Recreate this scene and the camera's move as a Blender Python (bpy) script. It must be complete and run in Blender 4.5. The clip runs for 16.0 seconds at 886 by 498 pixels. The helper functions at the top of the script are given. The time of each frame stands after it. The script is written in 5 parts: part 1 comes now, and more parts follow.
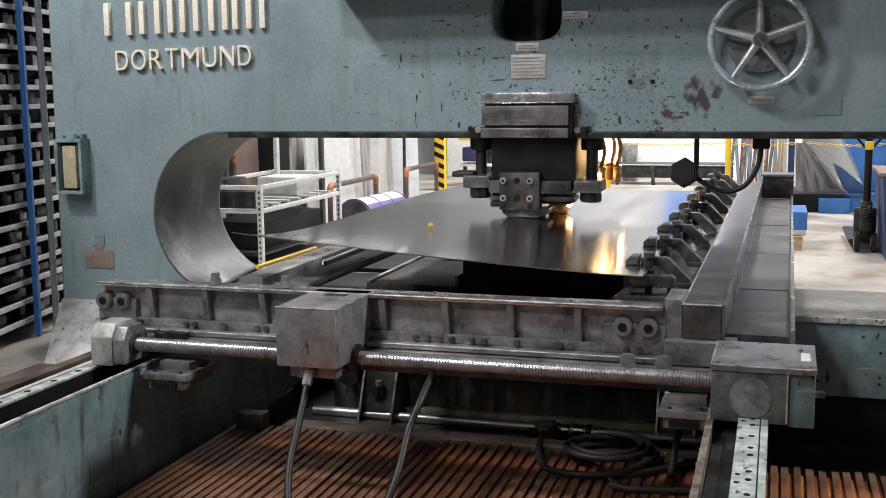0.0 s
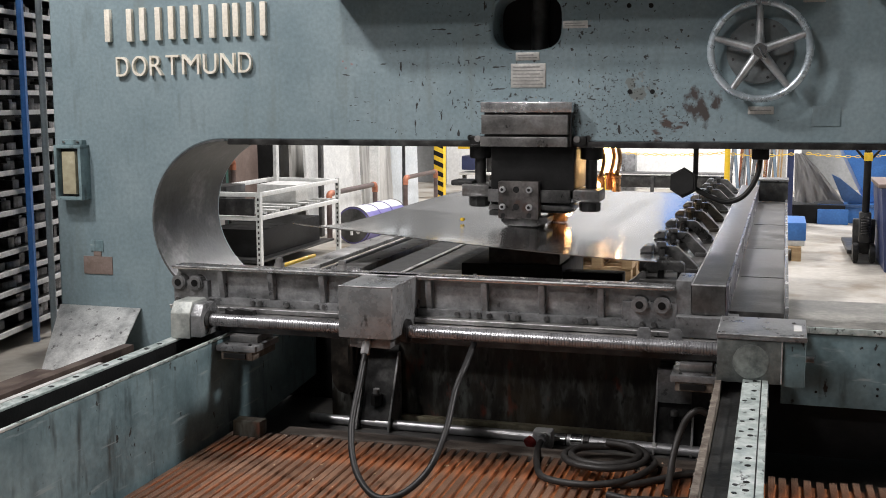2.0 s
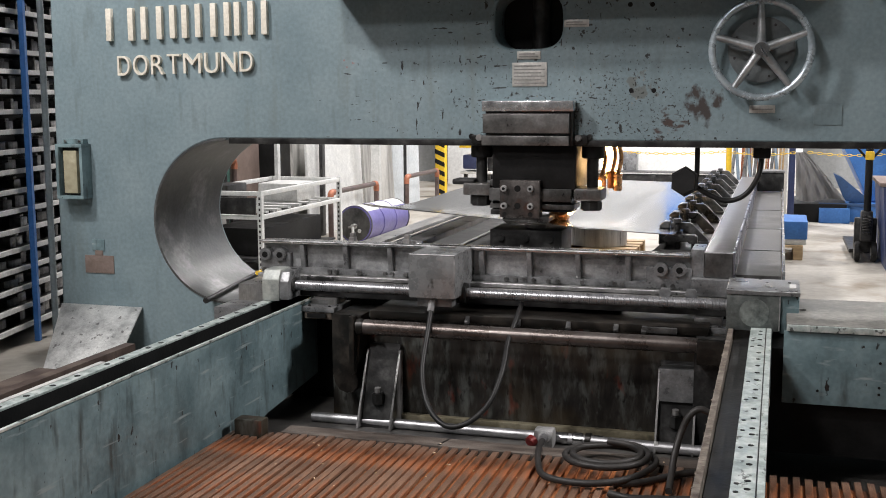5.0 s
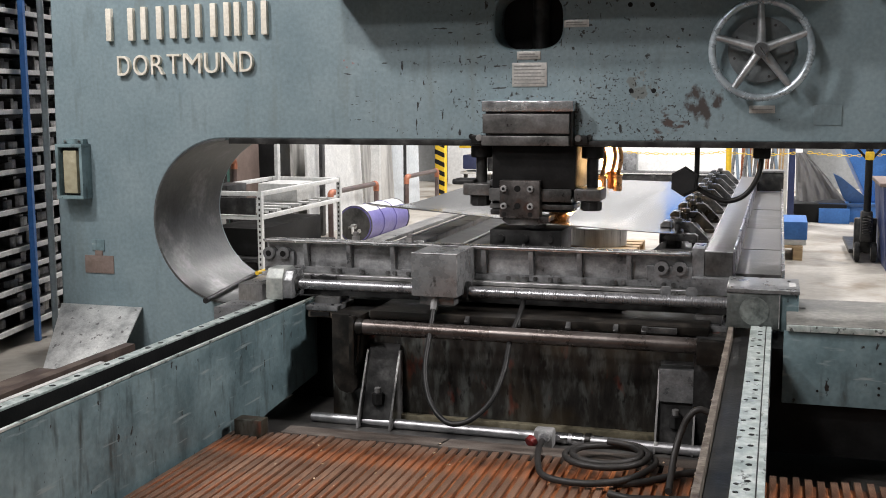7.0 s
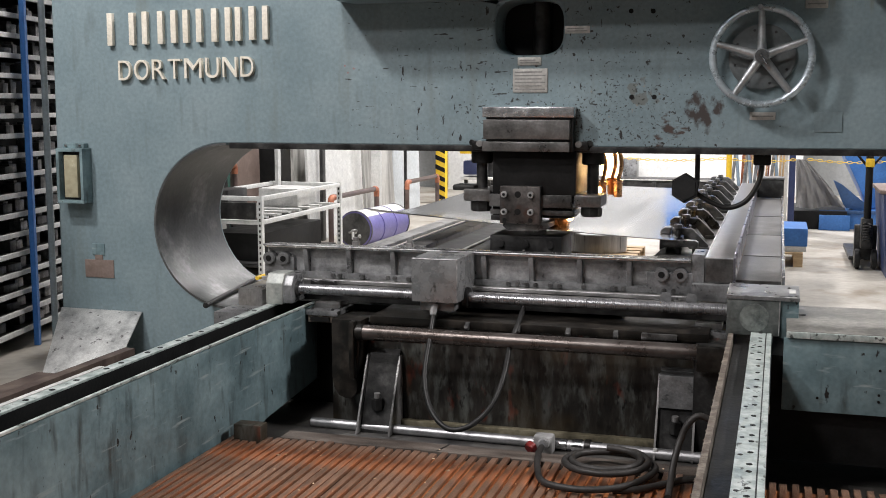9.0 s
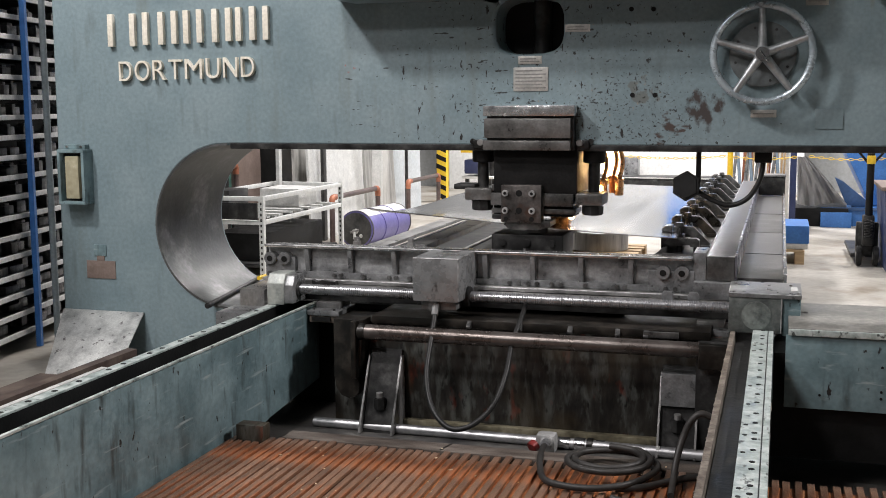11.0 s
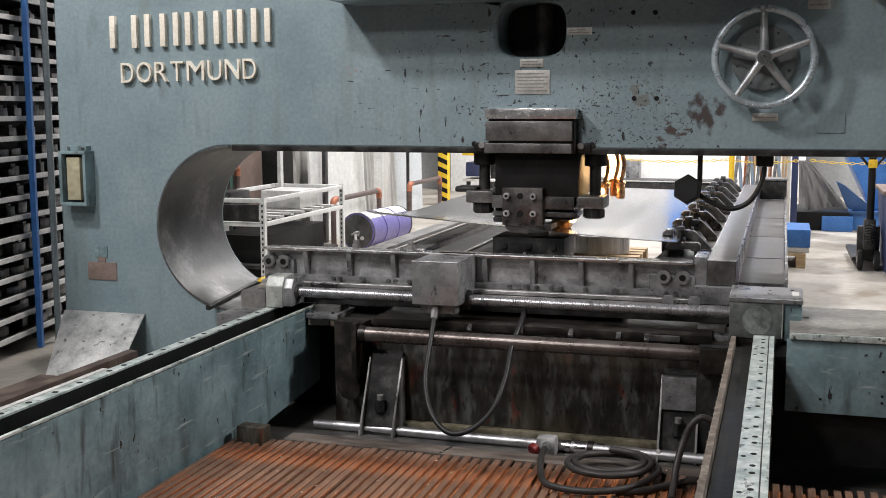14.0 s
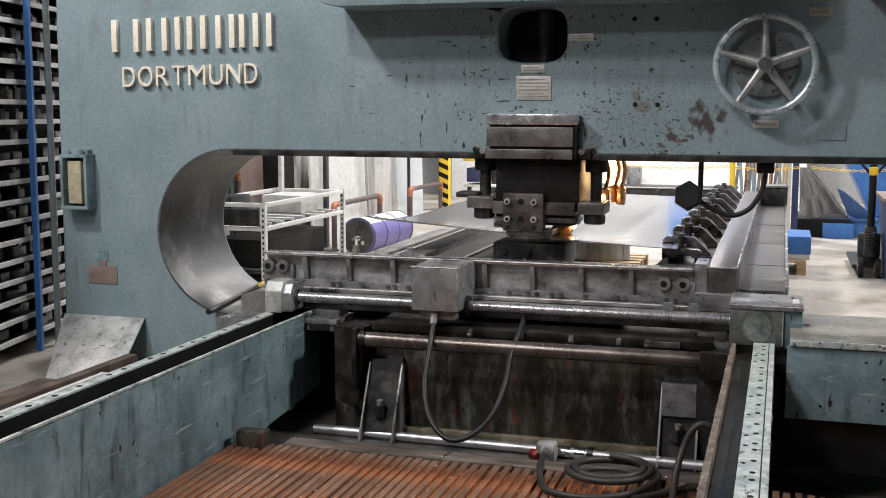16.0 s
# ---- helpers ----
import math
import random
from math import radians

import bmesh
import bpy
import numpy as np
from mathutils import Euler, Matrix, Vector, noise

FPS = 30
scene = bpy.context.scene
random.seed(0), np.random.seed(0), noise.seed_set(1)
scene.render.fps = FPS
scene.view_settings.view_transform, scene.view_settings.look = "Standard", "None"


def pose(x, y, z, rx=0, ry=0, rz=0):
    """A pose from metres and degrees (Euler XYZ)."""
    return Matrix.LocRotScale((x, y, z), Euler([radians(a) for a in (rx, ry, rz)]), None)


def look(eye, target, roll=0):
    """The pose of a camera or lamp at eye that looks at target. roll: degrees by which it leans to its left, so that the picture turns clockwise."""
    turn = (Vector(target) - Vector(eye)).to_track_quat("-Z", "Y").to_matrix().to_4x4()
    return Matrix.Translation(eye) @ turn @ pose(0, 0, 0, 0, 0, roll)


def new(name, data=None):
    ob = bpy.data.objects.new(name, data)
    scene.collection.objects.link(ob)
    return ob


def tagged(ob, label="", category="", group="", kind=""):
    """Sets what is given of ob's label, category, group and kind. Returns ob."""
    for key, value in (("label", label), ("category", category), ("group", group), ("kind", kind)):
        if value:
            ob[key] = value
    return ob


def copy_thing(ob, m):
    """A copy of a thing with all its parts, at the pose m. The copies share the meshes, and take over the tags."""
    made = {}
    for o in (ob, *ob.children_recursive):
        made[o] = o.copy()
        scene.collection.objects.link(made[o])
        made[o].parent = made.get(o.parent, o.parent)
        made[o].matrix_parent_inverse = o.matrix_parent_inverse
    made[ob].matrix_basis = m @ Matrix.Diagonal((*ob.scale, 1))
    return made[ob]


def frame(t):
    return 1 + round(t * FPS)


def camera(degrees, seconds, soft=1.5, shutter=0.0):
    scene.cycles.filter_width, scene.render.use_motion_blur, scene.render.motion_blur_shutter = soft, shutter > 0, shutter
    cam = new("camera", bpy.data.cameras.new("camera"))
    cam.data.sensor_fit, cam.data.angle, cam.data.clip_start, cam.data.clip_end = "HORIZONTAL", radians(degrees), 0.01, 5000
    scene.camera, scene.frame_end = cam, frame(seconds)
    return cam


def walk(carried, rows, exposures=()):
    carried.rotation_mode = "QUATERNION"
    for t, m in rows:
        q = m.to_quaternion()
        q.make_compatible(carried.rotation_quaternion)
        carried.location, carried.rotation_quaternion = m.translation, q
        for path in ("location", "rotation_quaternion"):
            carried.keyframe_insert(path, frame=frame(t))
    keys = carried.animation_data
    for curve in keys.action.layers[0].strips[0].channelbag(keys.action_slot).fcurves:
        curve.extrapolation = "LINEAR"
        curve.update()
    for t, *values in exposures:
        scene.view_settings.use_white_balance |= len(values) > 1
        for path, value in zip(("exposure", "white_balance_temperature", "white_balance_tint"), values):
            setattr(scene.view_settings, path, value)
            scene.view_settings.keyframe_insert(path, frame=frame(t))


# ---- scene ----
cam = camera(43.1, 16.0, soft=0.95)
EYE = (0.0, 0.0, 1.6)
walk(cam, [
    (0, pose(0, 0, 1.6, 81.997, 0.581, 16.559)),
    (0.5, pose(0, 0, 1.6, 81.926, 0.480, 16.533)),
    (1, pose(0, 0, 1.6, 81.886, 0.369, 16.441)),
    (1.5, pose(0, 0, 1.6, 82.191, 0.102, 16.542)),
    (2, pose(0, 0, 1.6, 82.422, 0.188, 16.551)),
    (2.5, pose(0, 0, 1.6, 82.461, 0.077, 16.626)),
    (3, pose(0, 0, 1.6, 82.492, 0.091, 16.637)),
    (3.5, pose(0, 0, 1.6, 82.368, 0.075, 16.678)),
    (4, pose(0, 0, 1.6, 82.252, 0.227, 16.641)),
    (6.5, pose(0, 0, 1.6, 82.581, 0.167, 16.597)),
    (7, pose(0, 0, 1.6, 82.376, 0.194, 16.613)),
    (7.5, pose(0, 0, 1.6, 82.182, 0.126, 16.604)),
    (8, pose(0, 0, 1.6, 82.251, -0.092, 16.660)),
    (8.5, pose(0, 0, 1.6, 82.404, -0.243, 16.710)),
    (9, pose(0, 0, 1.6, 82.658, 0.001, 16.647)),
    (11.5, pose(0, 0, 1.6, 82.604, 0.311, 16.683)),
    (12, pose(0, 0, 1.6, 82.594, 0.228, 16.644)),
    (12.5, pose(0, 0, 1.6, 82.740, 0.082, 16.692)),
    (13, pose(0, 0, 1.6, 82.816, 0.068, 16.695)),
    (13.5, pose(0, 0, 1.6, 82.800, 0.070, 16.736)),
    (14, pose(0, 0, 1.6, 82.748, 0.116, 16.764)),
    (14.5, pose(0, 0, 1.6, 82.683, 0.034, 16.773)),
    (15, pose(0, 0, 1.6, 82.795, -0.042, 16.790)),
    (15.5, pose(0, 0, 1.6, 82.872, -0.008, 16.781)),
    (16, pose(0, 0, 1.6, 83.019, -0.142, 16.823)),
])

# ---- world and lights ----
scene.view_settings.exposure = 0.0
world = bpy.data.worlds.new("hall_air")
scene.world = world
world.use_nodes = True
world.node_tree.nodes["Background"].inputs[0].default_value = (0.72, 0.78, 0.85, 1)
world.node_tree.nodes["Background"].inputs[1].default_value = 0.05


def lamp(name, at, to, watts, size, colour=(1.0, 0.955, 0.95)):
    data = bpy.data.lights.new(name, "AREA")
    data.shape, data.size, data.energy, data.color = "DISK", size, watts, colour
    ob = new(name, data)
    ob.matrix_world = look(at, to)
    return ob


# unseen high-bay and fill lamps under the hall roof: four before the press, then those behind it
lamp("bay_and_fill_lamp", (-4.9, 2.9, 5.7), (-2.2, 6.1, 1.2), 235, 0.5)
# frontal fill over the camera, lifts the shade under the drive housing
lamp("bay_and_fill_lamp", (-3.4, -2.6, 5.9), (-2.2, 4.6, 0.0), 115, 0.8)
lamp("bay_and_fill_lamp", (-3.0, 1.2, 6.0), (-1.9, 4.4, 0.0), 152, 0.7)
# fill lamp added to brighten the left rail wall and the deck
lamp("bay_and_fill_lamp", (3.4, 5.5, 5.2), (-2.4, 3.9, 0.1), 330, 0.7)
lamp("bay_and_fill_lamp", (-3.6, 11.0, 6.2), (-3.6, 11.2, 0), 460, 0.9)
lamp("bay_and_fill_lamp", (1.8, 12.0, 6.2), (1.8, 12.2, 0), 330, 0.9)
lamp("bay_and_fill_lamp", (-2.4, 17.6, 6.2), (-2.4, 18.6, 0), 740, 0.9)
lamp("bay_and_fill_lamp", (2.8, 17.5, 6.2), (2.8, 18, 0), 360, 0.9)
# the warm work lamp behind the punching head
glow = bpy.data.lights.new("work_lamp", "POINT")
glow.energy, glow.color, glow.shadow_soft_size = 3.5, (1.0, 0.62, 0.28), 0.03
new("work_lamp", glow).location = (-0.90, 6.66, 1.17)


# ---- materials ----
def material(name, colours, rough=(0.4, 0.6), metal=0.0, scale=6.0, fine=60.0, bump=0.02, stops=(0.35, 0.65),
             stretch=(1, 1, 1), per_object=0.0, coat=0.0, spec=0.5):
    """A worn surface: two or three colours mixed by a coarse noise, a fine grain over them, and relief."""
    m = bpy.data.materials.new(name)
    m.use_nodes = True
    n, l = m.node_tree.nodes, m.node_tree.links
    b = n["Principled BSDF"]
    geo = n.new("ShaderNodeTexCoord")
    mp = n.new("ShaderNodeMapping")
    mp.inputs["Scale"].default_value = stretch
    l.new(geo.outputs["Object"], mp.inputs[0])
    big = n.new("ShaderNodeTexNoise")
    big.inputs["Scale"].default_value, big.inputs["Detail"].default_value, big.inputs["Roughness"].default_value = scale, 8, 0.65
    l.new(mp.outputs[0], big.inputs["Vector"])
    ramp = n.new("ShaderNodeValToRGB")
    e = ramp.color_ramp.elements
    e[0].position, e[1].position = stops
    e[0].color, e[1].color = (*colours[0], 1), (*colours[-1], 1)
    if len(colours) == 3:
        mid = e.new(sum(stops) / 2)
        mid.color = (*colours[1], 1)
    l.new(big.outputs[0], ramp.inputs[0])
    small = n.new("ShaderNodeTexNoise")
    small.inputs["Scale"].default_value, small.inputs["Detail"].default_value = fine, 5
    l.new(mp.outputs[0], small.inputs["Vector"])
    grain = n.new("ShaderNodeMapRange")
    grain.inputs["From Min"].default_value, grain.inputs["From Max"].default_value = 0.3, 0.7
    grain.inputs["To Min"].default_value, grain.inputs["To Max"].default_value = 0.88, 1.10
    l.new(small.outputs[0], grain.inputs[0])
    mul = n.new("ShaderNodeMix")
    mul.data_type, mul.blend_type = "RGBA", "MULTIPLY"
    mul.inputs["Factor"].default_value = 1.0
    l.new(ramp.outputs[0], mul.inputs[6])
    l.new(grain.outputs[0], mul.inputs[7])
    last = mul.outputs[2]
    if per_object:
        info = n.new("ShaderNodeObjectInfo")
        rnd = n.new("ShaderNodeMapRange")
        rnd.inputs["To Min"].default_value, rnd.inputs["To Max"].default_value = 1 - per_object, 1 + per_object
        l.new(info.outputs["Random"], rnd.inputs[0])
        mul2 = n.new("ShaderNodeMix")
        mul2.data_type, mul2.blend_type = "RGBA", "MULTIPLY"
        mul2.inputs["Factor"].default_value = 1.0
        l.new(last, mul2.inputs[6])
        l.new(rnd.outputs[0], mul2.inputs[7])
        last = mul2.outputs[2]
    l.new(last, b.inputs["Base Color"])
    rr = n.new("ShaderNodeMapRange")
    rr.inputs["From Min"].default_value, rr.inputs["From Max"].default_value = 0.3, 0.7
    rr.inputs["To Min"].default_value, rr.inputs["To Max"].default_value = rough
    l.new(big.outputs[0], rr.inputs[0])
    l.new(rr.outputs[0], b.inputs["Roughness"])
    b.inputs["Metallic"].default_value = metal
    b.inputs["Coat Weight"].default_value = coat
    b.inputs["Specular IOR Level"].default_value = spec
    if bump:
        bp = n.new("ShaderNodeBump")
        bp.inputs["Strength"].default_value, bp.inputs["Distance"].default_value = 0.5, bump * 0.1
        l.new(small.outputs[0], bp.inputs["Height"])
        l.new(bp.outputs[0], b.inputs["Normal"])
    return m


def overlay(m, colour, scale, low, high, stretch=(1, 1, 1), centre=None, reach=1.0, fade=0.16):
    """Lay chips or stains of another colour over a material, where a noise of its own is high."""
    n, l = m.node_tree.nodes, m.node_tree.links
    b = n["Principled BSDF"]
    tc = n.new("ShaderNodeTexCoord")
    mp = n.new("ShaderNodeMapping")
    mp.inputs["Scale"].default_value = stretch
    mp.inputs["Location"].default_value = (scale * 0.37, scale * 0.11, 3.1)
    l.new(tc.outputs["Object"], mp.inputs[0])
    no = n.new("ShaderNodeTexNoise")
    no.inputs["Scale"].default_value, no.inputs["Detail"].default_value = scale, 6
    l.new(mp.outputs[0], no.inputs["Vector"])
    mask = n.new("ShaderNodeMapRange")
    mask.inputs["From Min"].default_value, mask.inputs["From Max"].default_value = low, high
    l.new(no.outputs[0], mask.inputs[0])
    out = mask.outputs[0]
    if centre:
        d = n.new("ShaderNodeVectorMath")
        d.operation = "DISTANCE"
        d.inputs[1].default_value = centre
        l.new(tc.outputs["Object"], d.inputs[0])
        fall = n.new("ShaderNodeMapRange")
        fall.inputs["From Min"].default_value, fall.inputs["From Max"].default_value = reach * 0.3, reach
        fall.inputs["To Min"].default_value, fall.inputs["To Max"].default_value = 0.0, fade
        l.new(d.outputs["Value"], fall.inputs[0])
        sub = n.new("ShaderNodeMath")
        sub.operation = "SUBTRACT"
        l.new(no.outputs[0], sub.inputs[0])
        l.new(fall.outputs[0], sub.inputs[1])
        l.new(sub.outputs[0], mask.inputs[0])
    mix = n.new("ShaderNodeMix")
    mix.data_type = "RGBA"
    old = b.inputs["Base Color"].links[0].from_socket
    l.new(out, mix.inputs["Factor"])
    l.new(old, mix.inputs[6])
    mix.inputs[7].default_value = (*colour, 1)
    l.new(mix.outputs[2], b.inputs["Base Color"])
    return m


def glowing(name, colour, strength):
    m = bpy.data.materials.new(name)
    m.use_nodes = True
    b = m.node_tree.nodes["Principled BSDF"]
    b.inputs["Base Color"].default_value = (*colour, 1)
    b.inputs["Emission Color"].default_value = (*colour, 1)
    b.inputs["Emission Strength"].default_value = strength
    return m


TEAL = material("teal_machine_paint", [(0.175, 0.24, 0.265), (0.205, 0.275, 0.30), (0.235, 0.305, 0.33)], (0.38, 0.55), scale=1.6, fine=45, bump=0.012)
overlay(TEAL, (0.13, 0.13, 0.09), 1.6, 0.60, 0.95, stretch=(4, 4, 0.4))
overlay(TEAL, (0.12, 0.15, 0.15), 4.0, 0.60, 0.90, stretch=(3, 3, 0.6))
overlay(TEAL, (0.15, 0.17, 0.165), 18, 0.42, 0.50, centre=(-0.71, 0, 1.665), reach=0.16, fade=0.5)
overlay(TEAL, (0.03, 0.034, 0.034), 36, 0.645, 0.665, centre=(-1.1, 0, 1.55), reach=1.7)
overlay(TEAL, (0.02, 0.02, 0.02), 8, 0.655, 0.665, stretch=(4.0, 1, 1.1), centre=(-1.5, 0, 1.6), reach=1.6)
overlay(TEAL, (0.025, 0.025, 0.025), 58, 0.66, 0.675, centre=(-1.2, 0, 1.5), reach=1.9)
overlay(TEAL, (0.03, 0.035, 0.035), 13, 0.675, 0.685, stretch=(0.8, 1, 3.5), centre=(-1.6, 0, 1.5), reach=1.8)
overlay(TEAL, (0.25, 0.24, 0.22), 34, 0.69, 0.71, stretch=(1.2, 1, 0.8), centre=(-0.9, 0, 1.5), reach=1.4)
overlay(TEAL, (0.055, 0.046, 0.044), 17, 0.44, 0.56, stretch=(1.1, 1, 0.8), centre=(-0.375, 0, 1.575), reach=0.24, fade=0.5)
overlay(TEAL, (0.07, 0.05, 0.045), 22, 0.56, 0.64, stretch=(0.6, 1, 1.2), centre=(-0.55, 0, 1.45), reach=0.3, fade=0.5)
overlay(TEAL, (0.04, 0.042, 0.042), 75, 0.60, 0.66, centre=(-0.8, 0, 1.45), reach=0.9, fade=0.3)
overlay(TEAL, (0.16, 0.15, 0.09), 2.5, 0.48, 0.70, stretch=(7, 1, 0.25), centre=(0.35, 0, 2.3), reach=0.7, fade=0.5)
overlay(TEAL, (0.35, 0.08, 0.06), 14, 0.50, 0.56, centre=(-2.39, 0, 1.81), reach=0.09, fade=0.6)
TEAL_SIDE = material("teal_bed_paint", [(0.10, 0.155, 0.17), (0.16, 0.235, 0.255), (0.22, 0.31, 0.33)], (0.3, 0.5), scale=3.0, fine=40, bump=0.015)
overlay(TEAL_SIDE, (0.05, 0.065, 0.065), 3.0, 0.55, 0.85, stretch=(2, 2, 1.0))
overlay(TEAL_SIDE, (0.02, 0.02, 0.02), 24, 0.69, 0.72, stretch=(1, 1, 0.5))
overlay(TEAL_SIDE, (0.045, 0.055, 0.055), 9, 0.57, 0.75, stretch=(1.5, 1.8, 0.35))
overlay(TEAL_SIDE, (0.30, 0.36, 0.37), 16, 0.62, 0.74, stretch=(0.5, 0.25, 2.5))
overlay(TEAL_SIDE, (0.025, 0.025, 0.024), 40, 0.69, 0.74, stretch=(1, 1, 0.6))
STEEL = material("worn_bare_steel", [(0.20, 0.20, 0.195), (0.36, 0.355, 0.35), (0.52, 0.515, 0.51)], (0.25, 0.42), 0.7, scale=5, fine=90, stretch=(1, 1, 0.6))
overlay(STEEL, (0.06, 0.06, 0.058), 10, 0.57, 0.72)
CAST = material("grey_cast_steel", [(0.085, 0.088, 0.09), (0.22, 0.225, 0.23), (0.38, 0.386, 0.392)], (0.22, 0.42), 0.4, scale=10, fine=90, bump=0.04, stops=(0.28, 0.74))
overlay(CAST, (0.05, 0.05, 0.048), 5, 0.54, 0.80, stretch=(1, 1, 2.0))
# brighter steel that paints the highlight on flange tops and rubbed edges
EDGE = material("rubbed_edge_highlight_steel", [(0.36, 0.36, 0.365), (0.58, 0.58, 0.585), (0.78, 0.78, 0.785)], (0.14, 0.32), 0.85, scale=14, fine=80)
DARK = material("oily_dark_steel", [(0.012, 0.012, 0.012), (0.03, 0.03, 0.03), (0.07, 0.07, 0.068)], (0.3, 0.55), 0.4, scale=8, fine=50)
OILY = material("oil_streaked_bed_wall", [(0.011, 0.010, 0.009), (0.030, 0.027, 0.023), (0.085, 0.09, 0.083)], (0.3, 0.55), 0.1, scale=6, fine=40, stretch=(2.2, 1.3, 0.55))
overlay(OILY, (0.12, 0.13, 0.12), 9, 0.56, 0.74, stretch=(2.0, 1, 0.7))
overlay(OILY, (0.012, 0.011, 0.010), 24, 0.56, 0.66, stretch=(1.6, 1, 0.6))
overlay(OILY, (0.20, 0.035, 0.016), 9, 0.62, 0.78, stretch=(1.4, 1, 0.6))
overlay(OILY, (0.05, 0.035, 0.018), 3, 0.52, 0.75)
BRIGHT = material("polished_steel", [(0.45, 0.45, 0.46), (0.62, 0.62, 0.63)], (0.14, 0.26), 1.0, scale=9, fine=80, bump=0.0)
SCREW = material("ground_screw_steel", [(0.28, 0.28, 0.29), (0.44, 0.44, 0.455)], (0.24, 0.36), 0.7, scale=12, fine=80, bump=0.0)
SHAFT = material("brown_filmed_steel_shaft", [(0.07, 0.055, 0.048), (0.17, 0.15, 0.14)], (0.2, 0.36), 0.7, scale=6, fine=50, bump=0.0)
SHEET = material("mill_finish_sheet_steel", [(0.37, 0.37, 0.375), (0.49, 0.49, 0.495)], (0.11, 0.23), 1.0, scale=2.0, fine=90, bump=0.0, stretch=(3, 0.4, 1))
RAILTOP = material("pale_rail_top", [(0.24, 0.29, 0.28), (0.44, 0.50, 0.48), (0.62, 0.66, 0.64)], (0.3, 0.5), 0.2, scale=14, fine=50)
overlay(RAILTOP, (0.09, 0.10, 0.095), 30, 0.60, 0.68, stretch=(1.4, 0.7, 1))
RUST = material("rusted_edge_steel", [(0.07, 0.05, 0.04), (0.17, 0.145, 0.12), (0.30, 0.27, 0.23)], (0.5, 0.7), 0.3, scale=14, fine=70, bump=0.05)
WOOD = material("oil_soaked_grey_brown_wood", [(0.12, 0.075, 0.055), (0.22, 0.125, 0.08), (0.42, 0.16, 0.07)], (0.26, 0.46), scale=2.2, fine=60, stretch=(5, 0.9, 6), per_object=0.25, bump=0.04, stops=(0.42, 0.68))
overlay(WOOD, (0.46, 0.14, 0.045), 1.8, 0.51, 0.66, stretch=(4, 1.1, 1))
overlay(WOOD, (0.03, 0.018, 0.013), 2.4, 0.54, 0.72, stretch=(2.5, 0.8, 1))
FLOOR = material("stained_concrete", [(0.24, 0.22, 0.18), (0.36, 0.34, 0.30), (0.46, 0.44, 0.40)], (0.45, 0.65), scale=0.9, fine=14, bump=0.03)
overlay(FLOOR, (0.16, 0.12, 0.075), 2.2, 0.52, 0.75)
SILL = material("oily_pit_floor", [(0.02, 0.02, 0.02), (0.06, 0.058, 0.055), (0.12, 0.115, 0.105)], (0.35, 0.6), scale=4, fine=40)
CREAM = material("cream_enamel", [(0.74, 0.69, 0.58), (0.82, 0.78, 0.68)], (0.35, 0.5), scale=12, fine=60)
RUBBER = material("black_rubber", [(0.009, 0.009, 0.009), (0.02, 0.02, 0.02)], (0.38, 0.55), scale=8, fine=60, spec=0.35)
# for black parts, and as painted shade in holes, grooves and gaps
BLACK = material("flat_black_paint_and_shade", [(0.006, 0.006, 0.006), (0.014, 0.014, 0.014)], (0.45, 0.6), scale=8, fine=60, spec=0.2)
WALLM = material("grey_hall_wall", [(0.22, 0.23, 0.23), (0.30, 0.31, 0.31)], (0.6, 0.8), scale=1.2, fine=20)
CEIL = material("grey_hall_roof", [(0.08, 0.085, 0.09), (0.13, 0.135, 0.14)], (0.6, 0.8), scale=1.0, fine=20)
BLUE = material("blue_rack_paint", [(0.03, 0.12, 0.36), (0.05, 0.18, 0.48)], (0.4, 0.55), scale=6, fine=40)
PALE = material("pale_grey_shelf_paint", [(0.42, 0.43, 0.42), (0.62, 0.62, 0.60)], (0.45, 0.6), scale=7, fine=50)
SCRATCH = material("scratched_galvanised_plate", [(0.34, 0.35, 0.35), (0.58, 0.59, 0.58), (0.70, 0.71, 0.69)], (0.35, 0.55), 0.35, scale=7, fine=90)
overlay(SCRATCH, (0.16, 0.16, 0.16), 22, 0.62, 0.68)
COPPER = material("copper_red_pipe", [(0.26, 0.09, 0.05), (0.46, 0.18, 0.10)], (0.4, 0.6), 0.2, scale=8, fine=50)
YELLOW = material("safety_yellow", [(0.72, 0.46, 0.02), (0.82, 0.56, 0.04)], (0.4, 0.55), scale=6, fine=40)
TARP = material("grey_plastic_sheet", [(0.30, 0.295, 0.29), (0.42, 0.415, 0.405)], (0.3, 0.5), scale=3, fine=20, stretch=(1, 1, 0.4))
PALLETW = material("pale_pallet_wood", [(0.36, 0.24, 0.13), (0.52, 0.38, 0.22)], (0.6, 0.8), scale=5, fine=50, stretch=(1, 6, 6))
BRASS = material("hot_lit_brass", [(0.66, 0.36, 0.18), (0.85, 0.52, 0.30)], (0.2, 0.35), 0.7, scale=10, fine=60)
BROWN = material("brown_plate", [(0.16, 0.12, 0.10), (0.22, 0.17, 0.15)], (0.5, 0.7), scale=10, fine=60)
PLATE = material("worn_nameplate", [(0.42, 0.42, 0.40), (0.60, 0.59, 0.56)], (0.35, 0.5), 0.5, scale=14, fine=80)
PLATED = material("dim_print", [(0.22, 0.22, 0.21), (0.30, 0.30, 0.29)], (0.5, 0.6), scale=20, fine=80)
GREENC = material("dull_green_cabinet", [(0.09, 0.20, 0.17), (0.12, 0.25, 0.21)], (0.4, 0.55), scale=4, fine=30)
GLASS = material("frosted_yellow_lens", [(0.34, 0.31, 0.21), (0.44, 0.41, 0.29)], (0.15, 0.3), scale=8, fine=30, coat=0.3)
